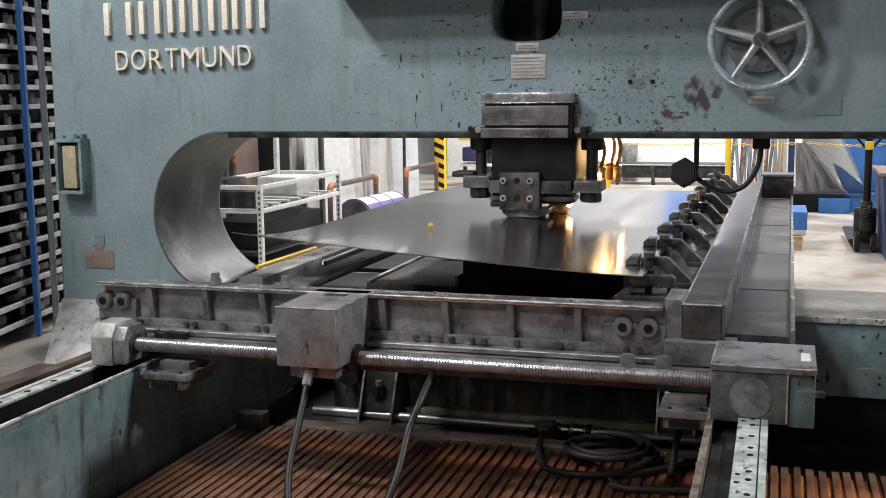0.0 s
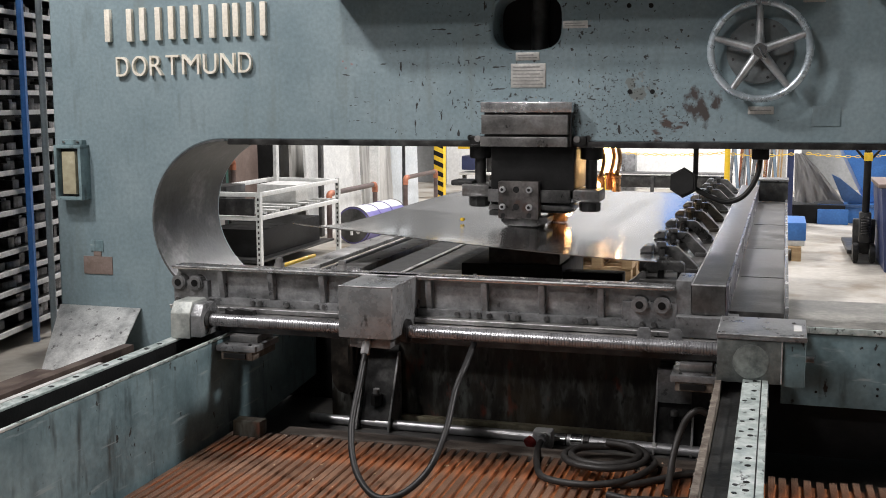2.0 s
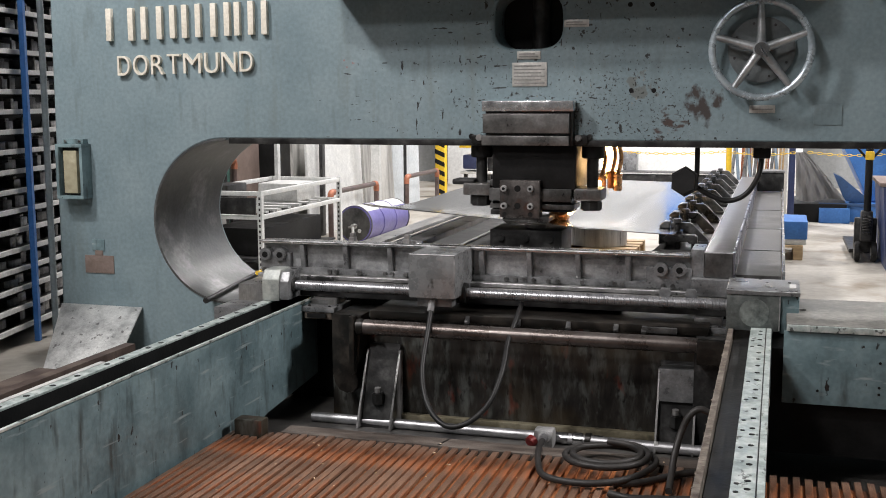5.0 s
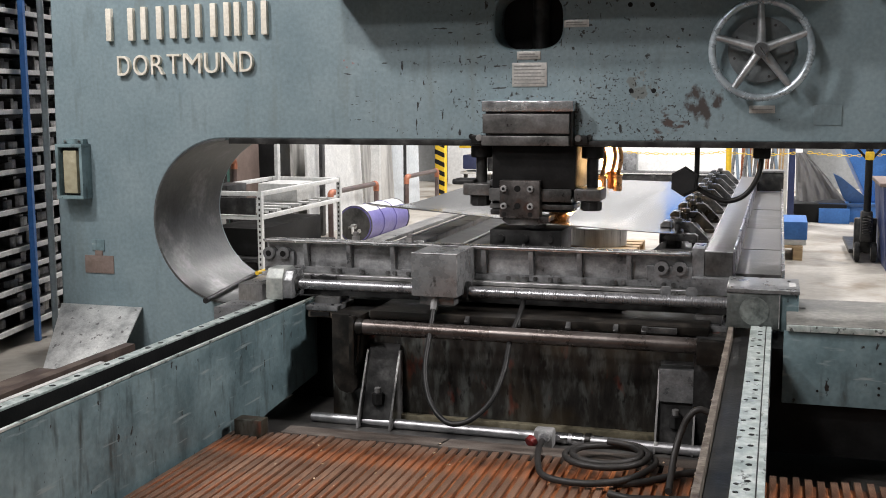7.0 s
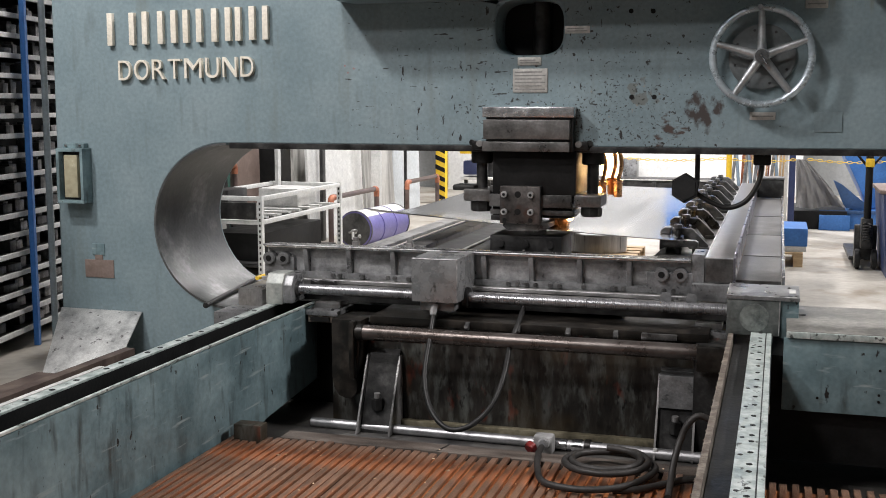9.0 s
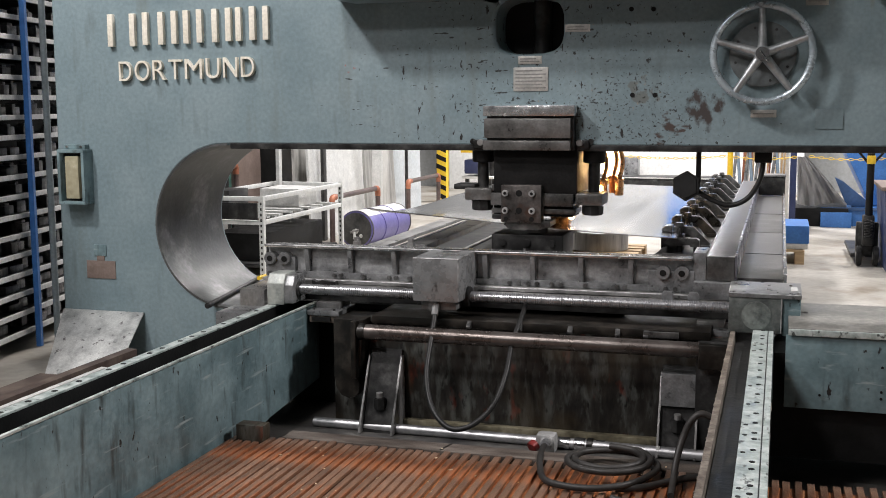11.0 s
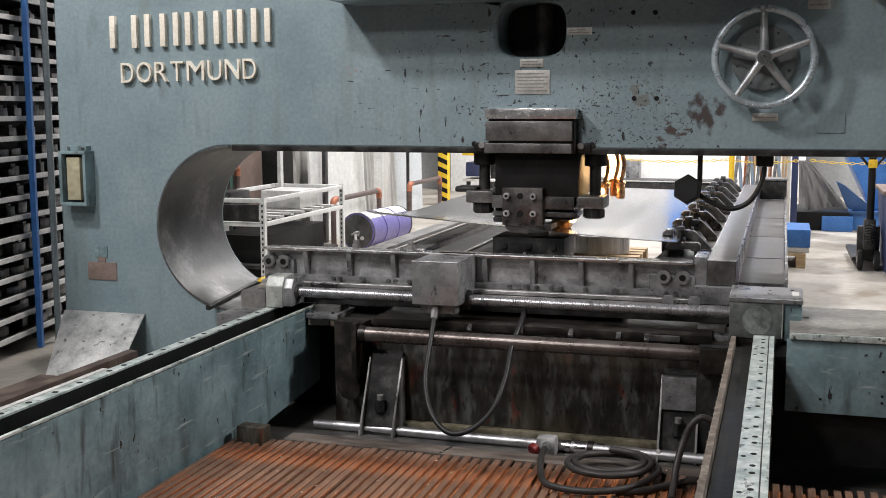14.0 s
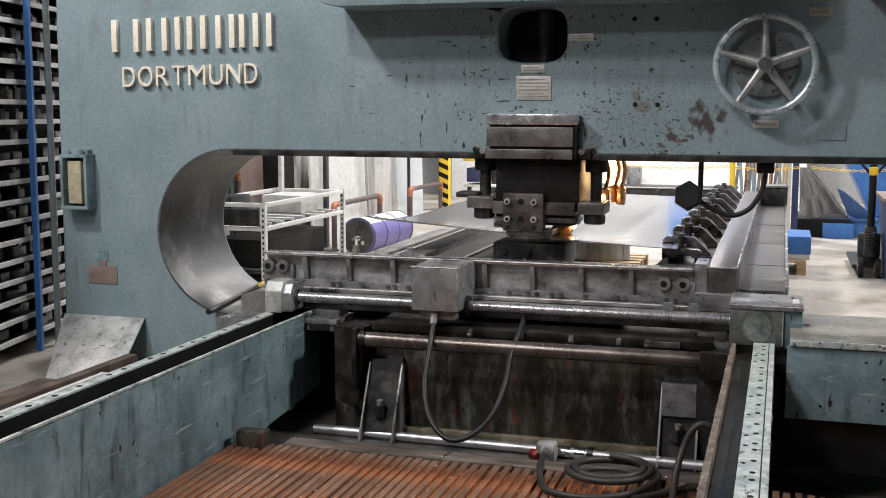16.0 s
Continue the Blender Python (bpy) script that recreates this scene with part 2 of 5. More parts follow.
PURPLE = material("violet_drum_paint", [(0.10, 0.09, 0.27), (0.17, 0.15, 0.37)], (0.3, 0.45), scale=6, fine=40)
DULL = material("grey_drum_end", [(0.05, 0.05, 0.05), (0.13, 0.13, 0.125)], (0.35, 0.55), 0.4, scale=9, fine=50)
NAVY = material("navy_truck_paint", [(0.02, 0.03, 0.09), (0.035, 0.05, 0.13)], (0.35, 0.5), scale=6, fine=40)


# ---- building blocks ----
def box(x0, x1, y0, y1, z0, z1, bevel=0.0, bm=None):
    bm = bm or bmesh.new()
    made = bmesh.ops.create_cube(bm, size=1, matrix=Matrix.Translation(((x0 + x1) / 2, (y0 + y1) / 2, (z0 + z1) / 2))
                                 @ Matrix.Diagonal((abs(x1 - x0), abs(y1 - y0), abs(z1 - z0), 1)))
    if bevel:
        edges = list({e for v in made["verts"] for e in v.link_edges})
        bmesh.ops.bevel(bm, geom=edges, offset=bevel, segments=2, affect="EDGES", profile=0.6)
    return bm


def rod(a, b, r, seg=16, bm=None, r2=None, bevel=0.0):
    bm = bm or bmesh.new()
    a, b = Vector(a), Vector(b)
    d = b - a
    m = Matrix.Translation((a + b) / 2) @ d.to_track_quat("Z", "Y").to_matrix().to_4x4()
    made = bmesh.ops.create_cone(bm, cap_ends=True, segments=seg, radius1=r, radius2=r if r2 is None else r2, depth=d.length, matrix=m)
    if bevel:
        edges = [e for e in {e for v in made["verts"] for e in v.link_edges} if any(len(f.verts) > 4 for f in e.link_faces)]
        bmesh.ops.bevel(bm, geom=edges, offset=bevel, segments=2, affect="EDGES")
    return bm


def prism(points, axis, lo, hi, bevel=0.0, bm=None):
    """A flat outline pushed along an axis: points are the two other coordinates, in x, y, z order."""
    bm = bm or bmesh.new()
    i = "xyz".index(axis)
    def at(p, v):
        q = list(p)
        q.insert(i, v)
        return q
    a = [bm.verts.new(at(p, lo)) for p in points]
    b = [bm.verts.new(at(p, hi)) for p in points]
    n = len(points)
    faces = [bm.faces.new(a), bm.faces.new(b[::-1])]
    faces += [bm.faces.new((a[k], b[k], b[(k + 1) % n], a[(k + 1) % n])) for k in range(n)]
    bmesh.ops.recalc_face_normals(bm, faces=faces)
    if bevel:
        edges = list({e for f in faces for e in f.edges})
        bmesh.ops.bevel(bm, geom=edges, offset=bevel, segments=2, affect="EDGES", profile=0.6)
    return bm


def smooth_line(points, steps=8):
    """More points along a smooth line through the given ones."""
    pts = [Vector(p) for p in points]
    out = []
    for k in range(len(pts) - 1):
        p0, p1, p2, p3 = pts[max(k - 1, 0)], pts[k], pts[k + 1], pts[min(k + 2, len(pts) - 1)]
        for s in range(steps):
            t = s / steps
            out.append(0.5 * (2 * p1 + (p2 - p0) * t + (2 * p0 - 5 * p1 + 4 * p2 - p3) * t * t + (3 * p1 - p0 - 3 * p2 + p3) * t ** 3))
    return out + [pts[-1]]


def tube(points, r, seg=8, bm=None):
    bm = bm or bmesh.new()
    pts = [Vector(p) for p in points]
    side = Vector((0.31, 0.17, 0.93))
    rings = []
    for k, p in enumerate(pts):
        d = (pts[min(k + 1, len(pts) - 1)] - pts[max(k - 1, 0)]).normalized()
        u = (side - d * side.dot(d)).normalized()
        w = d.cross(u)
        side = u
        rings.append([bm.verts.new(p + r * (math.cos(2 * math.pi * s / seg) * u + math.sin(2 * math.pi * s / seg) * w)) for s in range(seg)])
    for a, b in zip(rings, rings[1:]):
        for s in range(seg):
            bm.faces.new((a[s], a[(s + 1) % seg], b[(s + 1) % seg], b[s]))
    bm.faces.new(rings[0][::-1])
    bm.faces.new(rings[-1])
    return bm


def thing(name, at, label, category, group="", kind=""):
    ob = new(name)
    ob.empty_display_size = 0.1
    ob.location = at
    return tagged(ob, label, category, group, kind)


def base_of(ob):
    p = Vector((0, 0, 0))
    while ob:
        p += ob.location
        ob = ob.parent
    return p


def part(name, bm, mat, parent=None, label="", smooth=True, data=None):
    """Link a bmesh that is built in the hall's own coordinates as one mesh, under a thing or a part."""
    if data is None:
        data = bpy.data.meshes.new(name)
        shift = base_of(parent) if parent else Vector((0, 0, 0))
        bmesh.ops.translate(bm, verts=bm.verts, vec=-shift)
        if smooth:
            for f in bm.faces:
                f.smooth = True
            for e in bm.edges:
                if len(e.link_faces) == 2 and e.calc_face_angle(0) > 0.72:
                    e.smooth = False
        bm.to_mesh(data)
        bm.free()
        data.materials.append(mat)
    ob = new(name, data)
    ob.parent = parent
    if label:
        ob["label"] = label
    return ob


def single(name, bm, mat, label, category, group="", kind=""):
    """A thing of one mesh, with its origin at its base."""
    xs = [v.co.copy() for v in bm.verts]
    c = Vector(((min(v.x for v in xs) + max(v.x for v in xs)) / 2, (min(v.y for v in xs) + max(v.y for v in xs)) / 2, min(v.z for v in xs)))
    bmesh.ops.translate(bm, verts=bm.verts, vec=-c)
    ob = part(name, bm, mat)
    ob.location = c
    return tagged(ob, label, category, group, kind)


# ---- the hall ----
PIT = (-2.75, 1.3, -1.0, 5.95)


def hall():
    bm = bmesh.new()
    xs, ys = (-9.0, PIT[0], PIT[1], 7.0), (-6.0, PIT[2], PIT[3], 21.0)
    grid = [[bm.verts.new((x, y, 0)) for y in ys] for x in xs]
    for i in range(3):
        for j in range(3):
            if (i, j) != (1, 1):
                bm.faces.new((grid[i][j], grid[i + 1][j], grid[i + 1][j + 1], grid[i][j + 1]))
    tagged(part("floor", bm, FLOOR), "stained grey-brown concrete workshop floor", "floor", kind="structure")
    bm = box(PIT[0], PIT[1], PIT[2], PIT[3], -0.2, -0.12)
    box(PIT[0] - 0.1, PIT[0], PIT[2], PIT[3], -0.2, -0.004, bm=bm)
    box(PIT[1], PIT[1] + 0.1, PIT[2], PIT[3], -0.2, -0.004, bm=bm)
    box(PIT[0], PIT[1], PIT[2] - 0.1, PIT[2], -0.2, -0.004, bm=bm)
    box(PIT[0], PIT[1], PIT[3], PIT[3] + 0.1, -0.2, -0.004, bm=bm)
    tagged(part("pit_floor", bm, SILL), "oily dark sunken floor under the press bed", "pit", kind="structure")
    for name, b in (("wall_west", (-9.2, -9, -6.2, 21.2, 0, 6.5)), ("wall_east", (7, 7.2, -6.2, 21.2, 0, 6.5)),
                    ("wall_south", (-9, 7, -6.2, -6, 0, 6.5)), ("wall_north", (-9, 7, 21, 21.2, 0, 6.5))):
        tagged(part(name, box(*b), WALLM), "plain grey painted workshop wall", "wall", kind="structure")
    tagged(part("ceiling", box(-9.2, 7.2, -6.2, 21.2, 6.5, 6.7), CEIL), "dull grey workshop roof", "ceiling", kind="structure")


hall()


# ---- the press ----
def outline_solid(outer, holes, y0, y1):
    """A plate in the x-z plane with holes, from y0 back to y1."""
    bm = bmesh.new()
    edges = []
    for loop in [outer] + holes:
        vs = [bm.verts.new((x, y0, z)) for x, z in loop]
        edges += [bm.edges.new((vs[k], vs[(k + 1) % len(vs)])) for k in range(len(vs))]
    made = bmesh.ops.triangle_fill(bm, use_beauty=True, use_dissolve=False, edges=edges)
    faces = [g for g in made["geom"] if isinstance(g, bmesh.types.BMFace)]
    ext = bmesh.ops.extrude_face_region(bm, geom=faces)
    bmesh.ops.translate(bm, verts=[g for g in ext["geom"] if isinstance(g, bmesh.types.BMVert)], vec=(0, y1 - y0, 0))
    bmesh.ops.recalc_face_normals(bm, faces=bm.faces)
    return bm


FACE = 6.1
press = thing("punch_press", (0, FACE, 0), "large worn teal press frame with an open throat", "punch press")


def bolt(x, y, z, r=0.012, h=0.012, parent=None, mat=STEEL, axis="y", name="bolt"):
    """A cap screw with a hexagon socket that stands out of a face looking along -y, or up."""
    d = Vector((0, -1, 0)) if axis == "y" else Vector((0, 0, 1))
    p = Vector((x, y, z))
    bm = rod(p + d * -0.004, p + d * h, r, 14, bevel=r * 0.15)
    rod(p + d * (h + 0.0005), p + d * (h + 0.001), r * 0.5, 6, bm=bm)
    return part(name, bm, mat, parent)


def press_frame():
    arc = [(-3.18 + 0.495 * math.cos(a), 0.865 + 0.495 * math.sin(a)) for a in np.linspace(-math.pi / 2, -3 * math.pi / 2, 33)]
    outer = [(-4.38, 0.0), (1.3, 0.0), (1.3, 0.37)] + arc + [(1.3, 1.36), (1.3, 2.75), (-4.36, 2.75)]
    cx, cz, rx, rz = -1.336, 2.018, 0.192, 0.15
    oval = []
    for k in range(32):
        a = 2 * math.pi * k / 32
        c, s = math.cos(a), math.sin(a)
        oval.append((cx + rx * math.copysign(abs(c) ** 0.6, c), cz + rz * math.copysign(abs(s) ** 0.6, s)))
    bm = outline_solid(outer, [oval[::-1]], FACE, FACE + 0.85)
    ob = part("frame", bm, TEAL, press)
    mod = ob.modifiers.new("edge", "BEVEL")
    mod.width, mod.segments, mod.limit_method, mod.angle_limit = 0.018, 2, "ANGLE", radians(50)
    # bare metal lining of the round throat
    bm = bmesh.new()
    ring = []
    for y in (FACE - 0.006, FACE + 0.03, FACE + 0.82):
        ring.append([bm.verts.new((-3.18 + 0.493 * math.cos(a), y, 0.865 + 0.493 * math.sin(a))) for a in np.linspace(-math.pi / 2, -3 * math.pi / 2, 41)])
    for p, q in zip(ring, ring[1:]):
        for k in range(40):
            bm.faces.new((p[k], p[k + 1], q[k + 1], q[k]))
    inner = [[bm.verts.new((-3.18 + 0.506 * math.cos(a), FACE - 0.006, 0.865 + 0.506 * math.sin(a))) for a in np.linspace(-math.pi / 2, -3 * math.pi / 2, 41)]]
    for k in range(40):
        bm.faces.new((inner[0][k], inner[0][k + 1], ring[0][k + 1], ring[0][k]))
    part("throat_lining", bm, LINING, press, "bare grey scuffed metal throat")
    part("throat_edge", box(-3.16, 1.3, FACE - 0.004, FACE + 0.02, 1.338, 1.372, 0.004), DARK, press)
    # overhanging drive housing above
    part("drive_housing", prism([(-2.44, 2.185), (-2.34, 2.165), (0.0, 2.165), (0.06, 2.2), (0.06, 2.7), (-2.44, 2.7)], "y", FACE - 0.34, FACE - 0.004, 0.01), TEAL, press)
    part("drive_housing", prism([(0.36, 2.19), (0.42, 2.17), (1.3, 2.17), (1.3, 2.7), (0.36, 2.7)], "y", FACE - 0.34, FACE - 0.004, 0.01), TEAL, press)
    bm = box(-1.6, -1.05, FACE + 0.25, FACE + 0.3, 1.8, 2.25)
    part("ram_cover", bm, BLACK, press)
    part("ram", rod((-1.30, FACE + 0.2, 1.85), (-1.30, FACE + 0.2, 2.2), 0.05, 20), DARK, press)


LINING = material("scuffed_bare_lining", [(0.065, 0.07, 0.07), (0.12, 0.125, 0.125), (0.36, 0.36, 0.36)], (0.35, 0.55), 0.5, scale=3.0, fine=40, stops=(0.3, 0.75))
press_frame()


def lettering():
    """The raised name: the maker's word as plain cream blocks, the town in letters."""
    x = -3.976
    for w in (0.235, 0.19, 0.165, 0.185, 0.15, 0.17):
        x += 0.005
        z0 = 1.955 + 0.024 * (x + 3.976) / 1.13
        for c in (0.036, w - 0.048):
            bm = box(x + c - 0.018, x + c + 0.018, FACE - 0.03, FACE + 0.002, z0, z0 + 0.195, 0.004)
            part("raised_bar", bm, CREAM, press, "plain cream raised bar")
        x += w
    widths = []
    x = -3.885
    for k, ch in enumerate("DORTMUND"):
        cu = bpy.data.curves.new("letter", "FONT")
        cu.body, cu.size, cu.extrude, cu.offset = ch, 0.176, 0.014, -0.0012
        ob = bpy.data.objects.new("letter", cu)
        scene.collection.objects.link(ob)
        me = bpy.data.meshes.new_from_object(ob.evaluated_get(bpy.context.evaluated_depsgraph_get()))
        bpy.data.objects.remove(ob)
        bm = bmesh.new()
        bm.from_mesh(me)
        lo, hi = min(v.co.x for v in bm.verts), max(v.co.x for v in bm.verts)
        room = (0.105, 0.118, 0.105, 0.105, 0.135, 0.11, 0.112, 0.105)[k]
        s = (room - 0.02) / (hi - lo)
        z0 = 1.746 + 0.018 * (x + 3.885) / 0.92
        for v in bm.verts:
            v.co = Vector((x + (v.co.x - lo) * s, FACE - 0.014 - v.co.z, z0 + v.co.y))
        part("letter", bm, CREAM, press, smooth=False)
        x += room + 0.0045


lettering()


def small_plate(x0, x1, z0, z1, mat, name="sign_plate", bars=0, label=""):
    pl = part(name, box(x0, x1, FACE - 0.006, FACE + 0.002, z0, z1, 0.002), mat, press, label)
    h = (z1 - z0) / (bars + 1) if bars else 0
    for k in range(bars):
        z = z0 + h * (k + 0.8)
        part("print_bar", box(x0 + 0.012, x1 - 0.012 - 0.02 * (k % 2), FACE - 0.0075, FACE - 0.005, z, z + h * 0.35), PLATED, pl)
    return pl


def press_fittings():
    small_plate(-1.421, -1.227, 1.665, 1.795, PLATE, bars=6, label="worn metal data plate")
    small_plate(-1.395, -1.263, 1.812, 1.856, PLATE, bars=2)
    small_plate(-1.135, -1.0, 1.98, 2.02, PLATE, bars=2)
    small_plate(-0.155, -0.026, 1.52, 1.56, PLATE, bars=1)
    small_plate(0.165, 0.302, 1.46, 1.562, TEAL, "cover_plate")
    small_plate(-4.19, -3.983, 0.515, 0.628, BROWN, "cover_plate", label="bare brown mounting plate")
    small_plate(-4.115, -4.06, 0.628, 0.66, BROWN, "cover_plate")
    small_plate(-4.135, -4.045, 0.66, 0.73, TEAL_SIDE, "switch")
    small_plate(0.1, 0.21, 2.085, 2.13, PLATE, bars=1)
    for x, z in ((-0.769, 1.64), (-0.649, 1.639), (-0.781, 2.092), (-0.665, 2.089)):
        part("plugged_hole", rod((x, FACE + 0.004, z), (x, FACE - 0.002, z), 0.013, 14), BLACK, press)
    # wall lamp in its housing
    x0, x1, z0, z1 = -4.305, -4.115, 0.99, 1.33
    bm = box(x0, x1, FACE - 0.10, FACE + 0.002, z0, z0 + 0.02, 0.003)
    box(x0, x1, FACE - 0.10, FACE + 0.002, z1 - 0.02, z1, 0.003, bm=bm)
    box(x0, x0 + 0.02, FACE - 0.10, FACE + 0.002, z0 + 0.02, z1 - 0.02, 0.003, bm=bm)
    box(x1 - 0.02, x1, FACE - 0.10, FACE + 0.002, z0 + 0.02, z1 - 0.02, 0.003, bm=bm)
    lampbox = part("lamp_housing", bm, TEAL_SIDE, press, "teal lamp housing with a yellowed lens")
    part("lens", box(x0 + 0.045, x1 - 0.05, FACE - 0.085, FACE, z0 + 0.035, z1 - 0.04, 0.006), GLASS, lampbox)
    part("lamp_back", box(x0 + 0.02, x1 - 0.02, FACE - 0.05, FACE + 0.001, z0 + 0.02, z1 - 0.02), DARK, lampbox)
    part("lamp_bracket", box(x0 + 0.02, x1 - 0.02, FACE - 0.05, FACE, z1, z1 + 0.03, 0.003), TEAL_SIDE, lampbox)
    for x in (x0 + 0.045, x1 - 0.045):
        bolt(x, FACE - 0.05, z1 + 0.016, 0.008, 0.01, lampbox)
    # boss and handwheel
    cx, cz, R = -0.103, 1.843, 0.243
    part("wheel_boss", rod((cx, FACE + 0.01, cz), (cx, FACE - 0.03, cz), 0.168, 48, bevel=0.006), BOSS, press)
    for k in range(8):
        a = k * math.pi / 4 + 0.3
        bolt(cx + 0.14 * math.cos(a), FACE - 0.03, cz + 0.14 * math.sin(a), 0.007, 0.004, press, DARK)
    yw = FACE - 0.11
    bm = bmesh.new()
    pts = [(cx + R * math.cos(a), yw, cz + R * math.sin(a)) for a in np.linspace(0, 2 * math.pi, 65)]
    tube(pts, 0.0188, 14, bm)
    wheel = part("handwheel", bm, WHEELRIM, press, "bright steel five-spoked handwheel")
    for k in range(5):
        a = radians(92 + 72 * k)
        u = Vector((math.cos(a), 0, math.sin(a)))
        c = Vector((cx, yw, cz))
        part("spoke", rod(c + u * 0.03, c + u * (R - 0.008), 0.024, 16, r2=0.016), WHEELS, wheel)
    part("hub", rod((cx, FACE - 0.03, cz), (cx, yw - 0.045, cz), 0.04, 24, bevel=0.006), WHEELS, wheel)
    bm = rod((cx, yw - 0.045, cz), (cx, yw - 0.06, cz), 0.024, 6, bevel=0.003)
    part("hub_nut", bm, BRIGHT, wheel)
    part("hub_washer", rod((cx, yw - 0.0455, cz), (cx, yw - 0.052, cz), 0.033, 24, bevel=0.002), BRIGHT, wheel)
    part("lock_lever", rod((cx - 0.008, yw - 0.062, cz + 0.012), (cx + 0.03, yw - 0.075, cz - 0.045), 0.006, 10, bevel=0.002), BRIGHT, wheel)
    part("grip", rod((cx + R * math.cos(1.63), yw, cz + R * math.sin(1.63)), (cx + R * math.cos(1.63), yw - 0.035, cz + R * math.sin(1.63)), 0.014, 14, bevel=0.003), BRIGHT, wheel)


BOSS = material("dark_teal_boss", [(0.09, 0.105, 0.11), (0.17, 0.19, 0.195)], (0.4, 0.6), scale=8, fine=50)
WHEELRIM = material("bright_wheel_rim", [(0.34, 0.41, 0.45), (0.58, 0.66, 0.71)], (0.2, 0.36), 0.5, scale=9, fine=60)
WHEELS = material("brushed_wheel_steel", [(0.28, 0.30, 0.31), (0.50, 0.52, 0.53)], (0.3, 0.45), 0.7, scale=9, fine=60)
press_fittings()


def press_head():
    """The punching head, bolted under the upper arm, and the die below it."""
    y0 = FACE - 0.10
    part("slide_block", box(-1.565, -1.085, y0, FACE + 0.02, 1.412, 1.518, 0.004), HEADST, press)
    part("slide_cap", box(-1.57, -1.062, y0, FACE + 0.02, 1.53, 1.588, 0.006), EDGE, press)
    part("slide_back", box(-1.555, -1.07, y0 + 0.03, FACE + 0.02, 1.345, 1.535, 0.003), DARK, press)
    part("slide_foot", box(-1.57, -1.085, y0 - 0.005, FACE + 0.02, 1.345, 1.398, 0.005), HEADST, press)
    for x in (-1.60, -1.045):
        part("lug", box(x - 0.05, x + 0.05, FACE - 0.03, FACE + 0.01, 1.35, 1.40, 0.01), DARK, press)
        bolt(x, FACE - 0.03, 1.385, 0.018, 0.02, press, STEEL)
        bolt(x - 0.052 if x < -1.3 else x + 0.055, FACE - 0.004, 1.39, 0.016, 0.01, press, DARK)
    bm = box(-1.53, -1.06, FACE - 0.02, FACE + 0.4, 1.10, 1.36, 0.01)
    part("tool_column", bm, BLACK, press, "black oily tool column")
    # guide pillars either side
    for x in (-1.62, -0.985):
        pil = part("guide_pillar", rod((x, FACE + 0.1, 1.10), (x, FACE + 0.1, 1.36), 0.032, 20), DARK, press)
        part("pillar_collar", rod((x, FACE + 0.1, 1.27), (x, FACE + 0.1, 1.36), 0.062, 24, bevel=0.005), BLACK, pil)
    bm = box(-1.70, -1.54, FACE - 0.02, FACE + 0.2, 1.06, 1.13, 0.012)
    part("guide_arm", bm, HEADST, press)
    part("oil_cup", box(-1.77, -1.64, FACE, FACE + 0.14, 1.118, 1.15, 0.012), DARK, press)
    part("guide_nut", rod((-1.615, FACE + 0.06, 1.00), (-1.615, FACE + 0.06, 1.06), 0.062, 8, bevel=0.006), DARK, press)
    part("guide_arm", box(-1.07, -0.92, FACE - 0.02, FACE + 0.2, 1.04, 1.11, 0.014), HEADST, press)
    part("guide_nut", rod((-0.985, FACE + 0.06, 0.985), (-0.985, FACE + 0.06, 1.04), 0.06, 8, bevel=0.006), DARK, press)
    # cross slides
    part("cross_slide", box(-1.545, -1.075, FACE - 0.01, FACE + 0.2, 1.115, 1.15, 0.005), HEADST2, press)
    part("cross_slide", box(-1.545, -1.08, FACE - 0.03, FACE + 0.2, 1.035, 1.105, 0.004), HEADST2, press)
    part("cross_slide", box(-1.545, -1.07, FACE - 0.01, FACE + 0.2, 0.99, 1.018, 0.005), HEADST2, press)
    part("slide_core", box(-1.535, -1.085, FACE + 0.01, FACE + 0.2, 0.975, 1.14), BLACK, press)
    part("stripper_shoe", box(-1.54, -1.44, FACE - 0.02, FACE + 0.15, 0.955, 0.985, 0.008), DARK, press)
    fp = part("front_plate", box(-1.474, -1.247, FACE - 0.075, FACE, 0.945, 1.153, 0.006), TOOLPL, press, "dark steel tool plate with cap screws")
    for x, z in ((-1.448, 1.108), (-1.298, 1.108), (-1.448, 1.012), (-1.298, 1.012)):
        bolt(x, FACE - 0.075, z, 0.018, 0.018, fp, SCREWHEAD, name="cap_screw")
        part("socket", rod((x, FACE - 0.0935, z), (x, FACE - 0.0952, z), 0.009, 6), BLACK, fp)
    for x, z, r in ((-1.372, 1.108, 0.018), (-1.372, 1.012, 0.018), (-1.445, 0.935 + 0.03, 0.012), (-1.30, 0.965, 0.014)):
        part("hole", rod((x, FACE - 0.0765, z), (x, FACE - 0.07, z), r, 16), BLACK, fp)
    part("tool_holder", prism([(-1.46, 0.955), (-1.2, 0.955), (-1.2, 0.925), (-1.26, 0.905), (-1.43, 0.905), (-1.46, 0.93)], "y", FACE - 0.06, FACE + 0.12, 0.003), HEADST2, press)
    part("punch", rod((-1.29, FACE + 0.03, 0.885), (-1.29, FACE + 0.03, 0.91), 0.06, 24), DARK, press)
    # warm-lit fittings and hoses on the far side
    for x, y, z in ((-0.975, 6.46, 1.10), (-0.925, 6.52, 1.12), (-0.885, 6.48, 1.11)):
        part("hose_fitting", rod((x, y, z - 0.04), (x, y, z + 0.04), 0.026, 8, bevel=0.004), BRASS, press)
        part("hose_fitting", rod((x, y, z + 0.04), (x, y, z + 0.06), 0.032, 6, bevel=0.004), BRASS, press)
